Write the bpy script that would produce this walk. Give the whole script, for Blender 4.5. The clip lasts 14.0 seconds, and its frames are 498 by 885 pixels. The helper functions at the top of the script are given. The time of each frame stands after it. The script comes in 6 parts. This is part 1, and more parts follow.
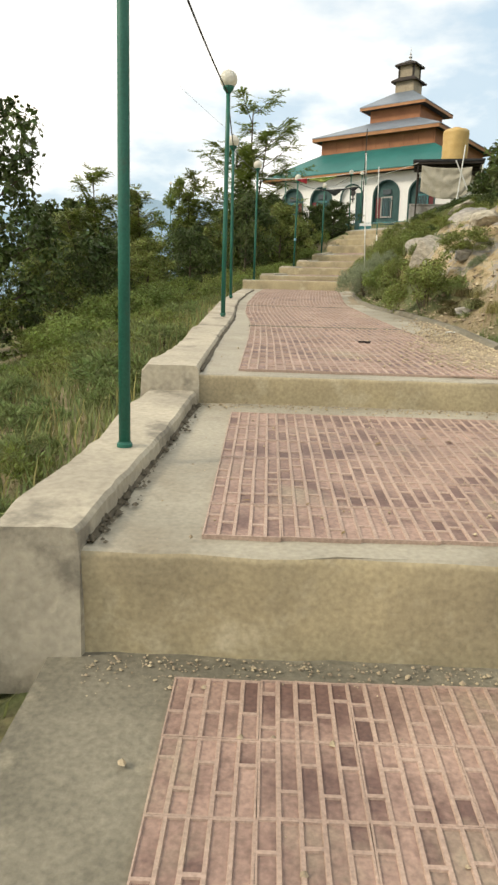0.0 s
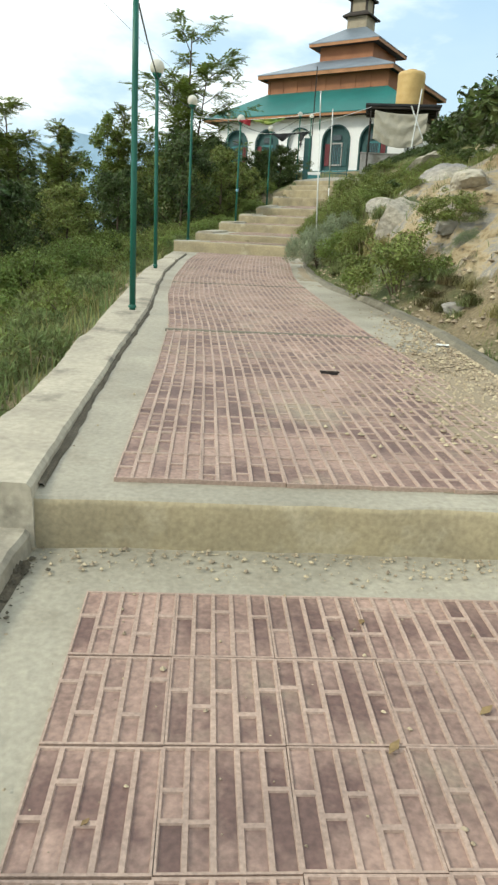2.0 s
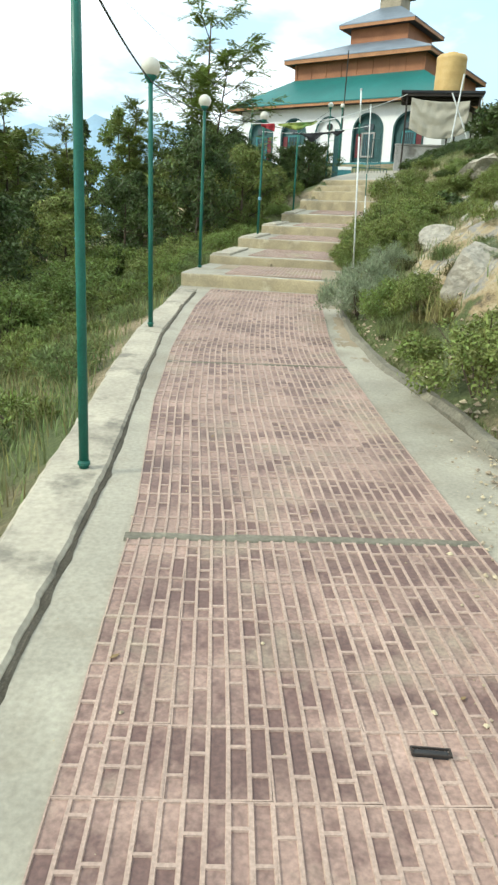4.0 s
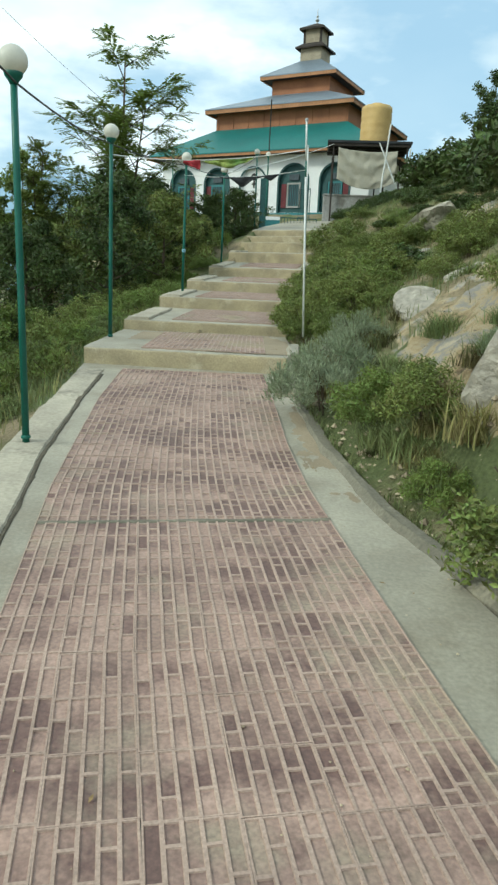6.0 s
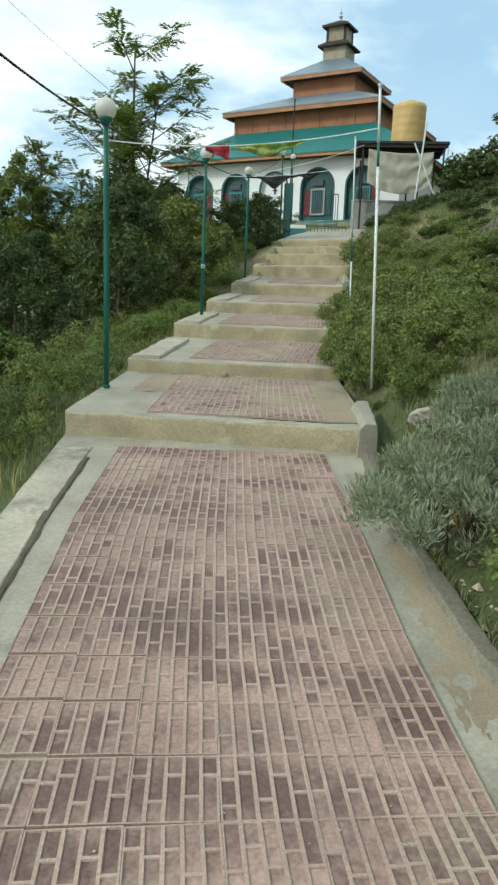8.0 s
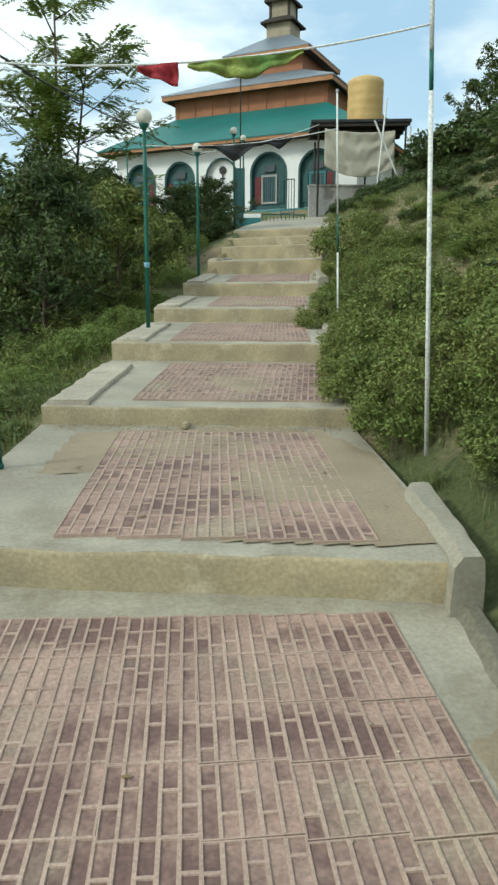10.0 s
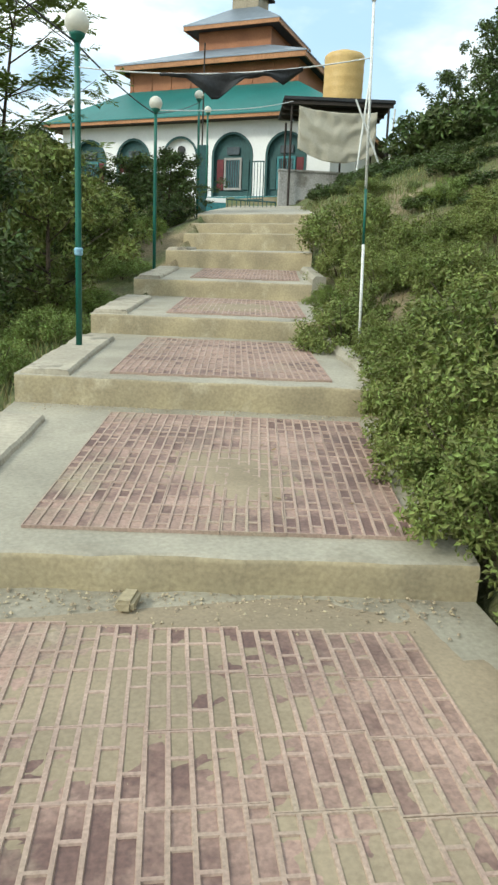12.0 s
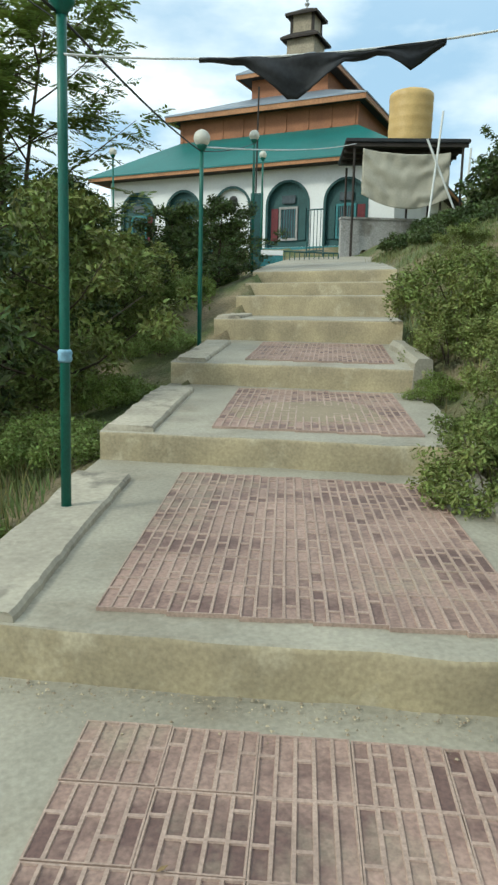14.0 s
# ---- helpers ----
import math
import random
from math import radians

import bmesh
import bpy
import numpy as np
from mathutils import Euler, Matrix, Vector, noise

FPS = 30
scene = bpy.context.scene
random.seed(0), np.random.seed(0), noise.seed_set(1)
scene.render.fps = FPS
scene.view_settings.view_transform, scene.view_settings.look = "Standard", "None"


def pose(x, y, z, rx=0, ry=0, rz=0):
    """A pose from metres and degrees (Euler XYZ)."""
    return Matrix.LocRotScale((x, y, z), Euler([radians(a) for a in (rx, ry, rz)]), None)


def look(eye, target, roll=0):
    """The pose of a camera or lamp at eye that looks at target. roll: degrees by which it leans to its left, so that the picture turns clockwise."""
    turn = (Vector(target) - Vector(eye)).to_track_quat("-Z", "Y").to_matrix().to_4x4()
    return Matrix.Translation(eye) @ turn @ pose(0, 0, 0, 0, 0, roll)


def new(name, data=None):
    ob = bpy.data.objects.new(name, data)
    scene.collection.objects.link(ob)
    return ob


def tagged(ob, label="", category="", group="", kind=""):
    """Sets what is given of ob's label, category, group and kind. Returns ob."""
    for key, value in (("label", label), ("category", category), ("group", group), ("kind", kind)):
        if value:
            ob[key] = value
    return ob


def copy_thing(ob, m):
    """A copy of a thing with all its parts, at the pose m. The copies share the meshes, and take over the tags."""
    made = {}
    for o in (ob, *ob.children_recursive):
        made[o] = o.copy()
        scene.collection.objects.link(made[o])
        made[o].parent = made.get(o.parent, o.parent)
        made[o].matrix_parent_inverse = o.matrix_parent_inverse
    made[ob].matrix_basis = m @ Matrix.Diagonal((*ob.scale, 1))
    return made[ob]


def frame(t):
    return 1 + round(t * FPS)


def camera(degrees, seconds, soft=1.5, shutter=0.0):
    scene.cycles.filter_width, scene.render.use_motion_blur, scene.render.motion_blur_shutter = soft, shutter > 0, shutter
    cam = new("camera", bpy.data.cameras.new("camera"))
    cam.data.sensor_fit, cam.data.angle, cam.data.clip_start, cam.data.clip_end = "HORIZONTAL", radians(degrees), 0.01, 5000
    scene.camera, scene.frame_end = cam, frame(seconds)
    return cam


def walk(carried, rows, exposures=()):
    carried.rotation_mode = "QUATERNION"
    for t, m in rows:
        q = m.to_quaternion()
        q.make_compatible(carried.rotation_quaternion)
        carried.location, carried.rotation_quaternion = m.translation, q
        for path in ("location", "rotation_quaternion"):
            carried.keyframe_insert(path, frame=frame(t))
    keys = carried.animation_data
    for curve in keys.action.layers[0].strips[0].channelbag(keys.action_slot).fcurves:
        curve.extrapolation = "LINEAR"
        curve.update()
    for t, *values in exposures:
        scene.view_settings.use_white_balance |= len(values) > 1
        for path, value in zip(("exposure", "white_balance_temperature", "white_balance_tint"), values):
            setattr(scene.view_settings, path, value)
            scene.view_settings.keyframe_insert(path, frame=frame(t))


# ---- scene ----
cam = camera(39.1, 14.0, soft=2.5)
PATH = [
    (0, (0.333, 0.506, 1.024), (0.284, 2.468, 0.639), 1.7),
    (0.5, (0.468, 1.017, 1.186), (0.554, 2.945, 0.661), 2.6),
    (1, (0.44, 1.562, 1.283), (0.67, 3.516, 0.925), 3.4),
    (1.5, (0.503, 2.162, 1.337), (0.731, 4.1, 0.903), 2.3),
    (2, (0.471, 2.884, 1.428), (0.589, 4.811, 0.908), 3.1),
    (2.2, (0.489, 3.144, 1.583), (0.58, 5.086, 1.115), 2.6),
    (4.5, (0.614, 6.289, 2.241), (0.661, 8.204, 1.666), 2.9),
    (5, (0.655, 6.995, 2.282), (0.814, 8.914, 1.743), 4.4),
    (5.5, (0.689, 7.702, 2.345), (0.869, 9.642, 1.891), 3.9),
    (6, (0.653, 8.367, 2.404), (0.898, 10.305, 1.976), 2.5),
    (6.5, (0.698, 9.139, 2.453), (0.839, 11.097, 2.068), 1.5),
    (7, (0.693, 9.771, 2.533), (0.853, 11.727, 2.146), 1.2),
    (7.5, (0.688, 10.446, 2.588), (0.794, 12.417, 2.267), 2.9),
    (8, (0.651, 11.21, 2.645), (0.851, 13.158, 2.238), 2.0),
    (8.5, (0.634, 11.804, 2.721), (0.73, 13.778, 2.414), 0.9),
    (9, (0.682, 12.619, 2.706), (0.899, 14.578, 2.371), 0.6),
    (9.2, (0.687, 12.841, 2.715), (0.968, 14.789, 2.359), -0.3),
    (11.3, (0.924, 16.083, 2.951), (1.326, 17.986, 2.489), 1.7),
    (11.5, (0.920, 16.30, 2.970), (1.355, 18.210, 2.556), 2.2),
    (12, (1.035, 17.242, 2.903), (1.500, 19.137, 2.464), 2.1),
    (12.5, (1.103, 17.907, 3.041), (1.560, 19.799, 2.585), 0.8),
    (13, (1.175, 18.592, 3.261), (1.501, 20.527, 2.873), 0.5),
    (13.5, (1.280, 19.321, 3.303), (1.745, 21.235, 2.959), -0.9),
    (14, (1.410, 20.048, 3.303), (1.734, 21.996, 2.985), 1.2),
]
EXPOSURES = [(0.0, 0.30, 7800, 10), (0.5, 0.40, 7600, 9), (1.5, 0.31, 7000, 4), (2.2, 0.33, 6800, 2), (4.3, 0.64, 6450, -1), (4.5, 0.64, 6400, -2), (5.0, 0.39, 6350, -3), (6.5, 0.08, 6300, -6), (7.5, 0.07, 6300, -4), (9.0, 0.07, 6350, -3), (11.5, 0.28, 6550, 0), (12.0, 0.42, 6550, 1), (12.5, 0.46, 6550, 1), (13.0, 0.24, 6400, 0), (14.0, 0.10, 6300, -2)]
walk(cam, [(t, look(eye, target, roll)) for t, eye, target, roll in PATH], EXPOSURES)

# ---- world, sun, exposure ----
SUN_EL, SUN_AZ = 36.0, -106.0          # degrees; azimuth from +y towards +x
world = bpy.data.worlds.new("world")
scene.world = world
world.use_nodes = True
wn, wl = world.node_tree.nodes, world.node_tree.links
wn.clear()
w_out = wn.new("ShaderNodeOutputWorld")
w_bg = wn.new("ShaderNodeBackground")
w_sky = wn.new("ShaderNodeTexSky")
w_sky.sky_type = "NISHITA"
w_sky.sun_disc = False
w_sky.sun_elevation = radians(SUN_EL)
w_sky.sun_rotation = radians(SUN_AZ)
w_sky.air_density, w_sky.dust_density = 1.3, 2.0
w_tc = wn.new("ShaderNodeTexCoord")
w_map = wn.new("ShaderNodeMapping")
w_map.inputs["Scale"].default_value = (1.0, 1.0, 2.3)
w_map.inputs["Location"].default_value = (0.35, 0.2, 0.1)
w_n1 = wn.new("ShaderNodeTexNoise")
w_n1.inputs["Scale"].default_value = 2.1
w_n1.inputs["Detail"].default_value = 7.0
w_n1.inputs["Roughness"].default_value = 0.52
w_ramp = wn.new("ShaderNodeValToRGB")
w_ramp.color_ramp.elements[0].color = (0.12, 0.12, 0.12, 1)
w_ramp.color_ramp.elements[0].position = 0.42
w_ramp.color_ramp.elements[1].position = 0.54
w_n2 = wn.new("ShaderNodeTexNoise")
w_n2.inputs["Scale"].default_value = 3.0
w_n2.inputs["Detail"].default_value = 5.0
w_cloud = wn.new("ShaderNodeValToRGB")
w_cloud.color_ramp.elements[0].position = 0.36
w_cloud.color_ramp.elements[0].color = (9.9, 10.9, 12.2, 1)
w_cloud.color_ramp.elements[1].position = 0.6
w_cloud.color_ramp.elements[1].color = (16.2, 16.2, 16.2, 1)
w_blue = wn.new("ShaderNodeMix")
w_blue.data_type = "RGBA"
w_blue.inputs["Factor"].default_value = 0.7
w_blue.inputs["B"].default_value = (5.6, 8.6, 12.2, 1)
w_mix = wn.new("ShaderNodeMix")
w_mix.data_type = "RGBA"
wl.new(w_tc.outputs["Generated"], w_map.inputs["Vector"])
wl.new(w_map.outputs["Vector"], w_n1.inputs["Vector"])
wl.new(w_map.outputs["Vector"], w_n2.inputs["Vector"])
wl.new(w_n1.outputs["Fac"], w_ramp.inputs["Fac"])
wl.new(w_n2.outputs["Fac"], w_cloud.inputs["Fac"])
wl.new(w_ramp.outputs["Color"], w_mix.inputs["Factor"])
wl.new(w_sky.outputs["Color"], w_blue.inputs["A"])
wl.new(w_blue.outputs["Result"], w_mix.inputs["A"])
wl.new(w_cloud.outputs["Color"], w_mix.inputs["B"])
wl.new(w_mix.outputs["Result"], w_bg.inputs["Color"])
w_bg.inputs["Strength"].default_value = 0.085
wl.new(w_bg.outputs["Background"], w_out.inputs["Surface"])

sun_data = bpy.data.lights.new("sun", "SUN")
sun_data.energy = 2.0
sun_data.angle = radians(10.0)
sun_data.color = (1.0, 0.95, 0.87)
sun = new("sun", sun_data)
_sd = Vector((math.sin(radians(SUN_AZ)) * math.cos(radians(SUN_EL)), math.cos(radians(SUN_AZ)) * math.cos(radians(SUN_EL)), math.sin(radians(SUN_EL))))
sun.matrix_world = look(_sd * 100, (0, 0, 0))

# ---- materials ----


def mat(name, c1, c2, scale=3.0, fine=60.0, rough=0.85, bump=0.25, depth=0.004, metal=0.0, dark=0.25, stain=None, stain_scale=0.9, stain_lo=0.52, stain_hi=0.66, rnd=0.0, island=None, island_pos=0.72, spec=0.35, vary=(0.0, 0.0), trans=0.0):
    """Procedural surface in world space: two tones, fine grain, optional stains, per-object and per-island variation."""
    m = bpy.data.materials.new(name)
    m.use_nodes = True
    n, l = m.node_tree.nodes, m.node_tree.links
    bsdf = n["Principled BSDF"]
    geo = n.new("ShaderNodeNewGeometry")
    n1 = n.new("ShaderNodeTexNoise")
    n1.inputs["Scale"].default_value, n1.inputs["Detail"].default_value = scale, 5.0
    n2 = n.new("ShaderNodeTexNoise")
    n2.inputs["Scale"].default_value, n2.inputs["Detail"].default_value = fine, 4.0
    for k in (n1, n2):
        l.new(geo.outputs["Position"], k.inputs["Vector"])
    r1 = n.new("ShaderNodeMapRange")
    r1.inputs["From Min"].default_value, r1.inputs["From Max"].default_value = 0.34, 0.66
    l.new(n1.outputs["Fac"], r1.inputs["Value"])
    mix = n.new("ShaderNodeMix")
    mix.data_type = "RGBA"
    l.new(r1.outputs["Result"], mix.inputs["Factor"])
    mix.inputs["A"].default_value, mix.inputs["B"].default_value = (*c1, 1), (*c2, 1)
    col = mix.outputs["Result"]
    if island is not None:
        ri = n.new("ShaderNodeValToRGB")
        ri.color_ramp.elements[0].position, ri.color_ramp.elements[1].position = island_pos - 0.10, island_pos + 0.16
        nw = n.new("ShaderNodeTexNoise")
        nw.inputs["Scale"].default_value, nw.inputs["Detail"].default_value = 2.0, 2.0
        l.new(geo.outputs["Position"], nw.inputs["Vector"])
        ma = n.new("ShaderNodeMath")
        ma.operation = "MULTIPLY_ADD"
        l.new(nw.outputs["Fac"], ma.inputs[0])
        ma.inputs[1].default_value = 2.4
        nf = n.new("ShaderNodeTexNoise")
        nf.inputs["Scale"].default_value, nf.inputs["Detail"].default_value = 26.0, 4.0
        l.new(geo.outputs["Position"], nf.inputs["Vector"])
        mb = n.new("ShaderNodeMath")
        mb.operation = "MULTIPLY_ADD"
        l.new(nf.outputs["Fac"], mb.inputs[0])
        mb.inputs[1].default_value = 0.9
        soft = n.new("ShaderNodeMath")
        soft.operation = "MULTIPLY"
        l.new(geo.outputs["Random Per Island"], soft.inputs[0])
        soft.inputs[1].default_value = 0.95
        # the pigment is strongest in the middle of each cast tile
        tc = n.new("ShaderNodeTexCoord")
        ln = n.new("ShaderNodeVectorMath")
        ln.operation = "LENGTH"
        l.new(tc.outputs["Object"], ln.inputs[0])
        rc = n.new("ShaderNodeMapRange")
        rc.inputs["From Max"].default_value = 0.19
        rc.inputs["To Min"].default_value, rc.inputs["To Max"].default_value = 0.6, 0.0
        l.new(ln.outputs["Value"], rc.inputs["Value"])
        sa = n.new("ShaderNodeMath")
        l.new(soft.outputs["Value"], sa.inputs[0])
        l.new(rc.outputs["Result"], sa.inputs[1])
        l.new(sa.outputs["Value"], mb.inputs[2])
        mc = n.new("ShaderNodeMath")
        mc.operation = "SUBTRACT"
        l.new(mb.outputs["Value"], mc.inputs[0])
        mc.inputs[1].default_value = 0.45
        l.new(mc.outputs["Value"], ma.inputs[2])
        ms2 = n.new("ShaderNodeMath")
        ms2.operation = "MULTIPLY"
        l.new(ma.outputs["Value"], ms2.inputs[0])
        ms2.inputs[1].default_value = 0.42
        l.new(ms2.outputs["Value"], ri.inputs["Fac"])
        mi = n.new("ShaderNodeMix")
        mi.data_type = "RGBA"
        l.new(ri.outputs["Color"], mi.inputs["Factor"])
        l.new(col, mi.inputs["A"])
        mi.inputs["B"].default_value = (*island, 1)
        col = mi.outputs["Result"]
    if stain is not None:
        n3 = n.new("ShaderNodeTexNoise")
        n3.inputs["Scale"].default_value, n3.inputs["Detail"].default_value, n3.inputs["Roughness"].default_value = stain_scale, 7.0, 0.62
        l.new(geo.outputs["Position"], n3.inputs["Vector"])
        r3 = n.new("ShaderNodeMapRange")
        r3.inputs["From Min"].default_value, r3.inputs["From Max"].default_value = stain_lo, stain_hi
        l.new(n3.outputs["Fac"], r3.inputs["Value"])
        ms = n.new("ShaderNodeMix")
        ms.data_type = "RGBA"
        l.new(r3.outputs["Result"], ms.inputs["Factor"])
        l.new(col, ms.inputs["A"])
        ms.inputs["B"].default_value = (*stain, 1)
        col = ms.outputs["Result"]
    hsv = n.new("ShaderNodeHueSaturation")
    r2 = n.new("ShaderNodeMapRange")
    r2.inputs["From Min"].default_value, r2.inputs["From Max"].default_value = 0.3, 0.7
    r2.inputs["To Min"].default_value, r2.inputs["To Max"].default_value = 1 - dark, 1 + dark
    l.new(n2.outputs["Fac"], r2.inputs["Value"])
    val = r2.outputs["Result"]
    if rnd or vary[1]:
        oi = n.new("ShaderNodeObjectInfo")
        src = oi.outputs["Random"] if rnd else geo.outputs["Random Per Island"]
        rr = n.new("ShaderNodeMapRange")
        amount = rnd or vary[1]
        rr.inputs["To Min"].default_value, rr.inputs["To Max"].default_value = 1 - amount, 1 + amount
        l.new(src, rr.inputs["Value"])
        mu = n.new("ShaderNodeMath")
        mu.operation = "MULTIPLY"
        l.new(val, mu.inputs[0])
        l.new(rr.outputs["Result"], mu.inputs[1])
        val = mu.outputs["Value"]
    l.new(val, hsv.inputs["Value"])
    if vary[0]:
        rh = n.new("ShaderNodeMapRange")
        rh.inputs["To Min"].default_value, rh.inputs["To Max"].default_value = 0.5 - vary[0], 0.5 + vary[0]
        l.new(geo.outputs["Random Per Island"], rh.inputs["Value"])
        l.new(rh.outputs["Result"], hsv.inputs["Hue"])
    l.new(col, hsv.inputs["Color"])
    l.new(hsv.outputs["Color"], bsdf.inputs["Base Color"])
    bsdf.inputs["Roughness"].default_value = rough
    bsdf.inputs["Metallic"].default_value = metal
    bsdf.inputs["Specular IOR Level"].default_value = spec
    if trans:
        tb = n.new("ShaderNodeBsdfTranslucent")
        l.new(hsv.outputs["Color"], tb.inputs["Color"])
        ad = n.new("ShaderNodeMixShader")
        ad.inputs["Fac"].default_value = trans
        l.new(bsdf.outputs["BSDF"], ad.inputs[1])
        l.new(tb.outputs["BSDF"], ad.inputs[2])
        l.new(ad.outputs["Shader"], n["Material Output"].inputs["Surface"])
    if bump:
        b = n.new("ShaderNodeBump")
        b.inputs["Strength"].default_value, b.inputs["Distance"].default_value = bump, depth
        l.new(n2.outputs["Fac"], b.inputs["Height"])
        l.new(b.outputs["Normal"], bsdf.inputs["Normal"])
    return m


M_CONC = mat("concrete", (0.37, 0.338, 0.262), (0.27, 0.247, 0.19), 1.6, 45, 0.66, 0.45, 0.006, spec=0.5, dark=0.14, stain=(0.235, 0.205, 0.15), stain_scale=1.7, stain_lo=0.52, stain_hi=0.70)
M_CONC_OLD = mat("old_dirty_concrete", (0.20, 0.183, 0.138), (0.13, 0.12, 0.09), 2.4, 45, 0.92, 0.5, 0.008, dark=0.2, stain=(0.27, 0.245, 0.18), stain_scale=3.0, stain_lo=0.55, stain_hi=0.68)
M_RISER = mat("sandy_concrete", (0.43, 0.36, 0.225), (0.29, 0.245, 0.16), 2.2, 50, 0.9, 0.45, 0.006, dark=0.16, stain=(0.48, 0.42, 0.295), stain_scale=3.2, stain_lo=0.54, stain_hi=0.70)
M_CURB = mat("pale_concrete", (0.45, 0.405, 0.315), (0.335, 0.30, 0.235), 2.0, 30, 0.92, 0.5, 0.008, dark=0.14, stain=(0.21, 0.19, 0.15), stain_scale=2.4, stain_lo=0.55, stain_hi=0.66)
M_MORTAR = mat("tile_ridge", (0.415, 0.300, 0.238), (0.315, 0.224, 0.177), 3.0, 90, 0.62, 0.4, 0.004, dark=0.2, stain=(0.35, 0.29, 0.205), stain_scale=0.8, stain_lo=0.57, stain_hi=0.70, spec=0.5)
M_BRICK = mat("tile_brick_face", (0.36, 0.242, 0.192), (0.258, 0.165, 0.130), 3.2, 60, 0.62, 0.5, 0.003, dark=0.24, island=(0.135, 0.077, 0.064), island_pos=0.705, stain=(0.31, 0.25, 0.18), stain_scale=1.6, stain_lo=0.55, stain_hi=0.70, rnd=0.10, spec=0.5)
M_ROCK = mat("rock", (0.42, 0.385, 0.31), (0.31, 0.285, 0.235), 1.0, 14, 0.92, 0.9, 0.05, stain=(0.26, 0.25, 0.24), stain_scale=0.7, stain_lo=0.5, stain_hi=0.62)


def ground_material():
    """Soil with moss and dry patches that gives way to bare layered rock where the rock attribute says so."""
    m = mat("hillside", (0.33, 0.265, 0.16), (0.21, 0.17, 0.10), 1.2, 30, 0.95, 0.8, 0.02, stain=(0.13, 0.155, 0.06), stain_scale=0.6, stain_lo=0.40, stain_hi=0.56)
    n, l = m.node_tree.nodes, m.node_tree.links
    bsdf = n["Principled BSDF"]
    soil = bsdf.inputs["Base Color"].links[0].from_socket
    at = n.new("ShaderNodeAttribute")
    at.attribute_name = "rock"
    geo = n.new("ShaderNodeNewGeometry")
    mp = n.new("ShaderNodeMapping")
    mp.inputs["Scale"].default_value = (0.6, 1.2, 1.5)
    mp.inputs["Rotation"].default_value = (0.25, -0.5, 0.2)
    l.new(geo.outputs["Position"], mp.inputs["Vector"])
    n1 = n.new("ShaderNodeTexNoise")
    n1.inputs["Scale"].default_value, n1.inputs["Detail"].default_value, n1.inputs["Roughness"].default_value = 2.6, 10.0, 0.72
    l.new(mp.outputs["Vector"], n1.inputs["Vector"])
    rp = n.new("ShaderNodeValToRGB")
    e = rp.color_ramp.elements
    e[0].position, e[0].color = 0.34, (0.15, 0.12, 0.08, 1)
    e[1].position, e[1].color = 0.66, (0.60, 0.52, 0.375, 1)
    for pos, col in ((0.42, (0.42, 0.315, 0.175)), (0.5, (0.54, 0.44, 0.28)), (0.58, (0.34, 0.325, 0.305))):
        k = e.new(pos)
        k.color = (*col, 1)
    l.new(n1.outputs["Fac"], rp.inputs["Fac"])
    nb = n.new("ShaderNodeTexNoise")
    nb.inputs["Scale"].default_value, nb.inputs["Detail"].default_value = 3.5, 6.0
    l.new(geo.outputs["Position"], nb.inputs["Vector"])
    ad = n.new("ShaderNodeMath")
    ad.operation = "MULTIPLY_ADD"
    l.new(nb.outputs["Fac"], ad.inputs[0])
    ad.inputs[1].default_value = 1.6
    l.new(at.outputs["Fac"], ad.inputs[2])
    mr = n.new("ShaderNodeMapRange")
    mr.inputs["From Min"].default_value, mr.inputs["From Max"].default_value = 1.22, 1.36
    l.new(ad.outputs["Value"], mr.inputs["Value"])
    mx = n.new("ShaderNodeMix")
    mx.data_type = "RGBA"
    l.new(mr.outputs["Result"], mx.inputs["Factor"])
    l.new(soil, mx.inputs["A"])
    l.new(rp.outputs["Color"], mx.inputs["B"])
    l.new(mx.outputs["Result"], bsdf.inputs["Base Color"])
    b2 = n.new("ShaderNodeBump")
    b2.inputs["Strength"].default_value, b2.inputs["Distance"].default_value = 1.0, 0.16
    l.new(n1.outputs["Fac"], b2.inputs["Height"])
    old = bsdf.inputs["Normal"].links[0].from_socket
    l.new(old, b2.inputs["Normal"])
    l.new(b2.outputs["Normal"], bsdf.inputs["Normal"])
    return m


M_GROUND = ground_material()
M_GRAVEL = mat("gravel", (0.43, 0.355, 0.245), (0.30, 0.24, 0.16), 9, 80, 0.92, 0.3, 0.004, vary=(0.01, 0.3))
M_GREEN = mat("green_paint", (0.012, 0.105, 0.075), (0.018, 0.13, 0.095), 4, 90, 0.42, 0.1, 0.002, dark=0.15, stain=(0.05, 0.10, 0.075), stain_scale=5, stain_lo=0.6, stain_hi=0.75)
M_SILVER = mat("galvanised_steel", (0.55, 0.56, 0.56), (0.42, 0.43, 0.44), 6, 90, 0.45, 0.1, 0.002, metal=0.6)
M_WHITEPOLE = mat("white_enamel", (0.72, 0.73, 0.71), (0.62, 0.63, 0.6), 4, 60, 0.5, 0.1, 0.002)
M_GLOBE = mat("frosted_globe", (0.80, 0.78, 0.70), (0.74, 0.72, 0.64), 5, 40, 0.35, 0.05, 0.001, dark=0.04, trans=0.35)
M_BLACKW = mat("black_cable", (0.02, 0.02, 0.022), (0.03, 0.03, 0.03), 8, 40, 0.6, 0)
M_WHITEW = mat("whitewash", (0.80, 0.81, 0.80), (0.72, 0.73, 0.73), 0.8, 20, 0.85, 0.2, 0.004, dark=0.05, stain=(0.55, 0.55, 0.52), stain_scale=0.9, stain_lo=0.62, stain_hi=0.8)
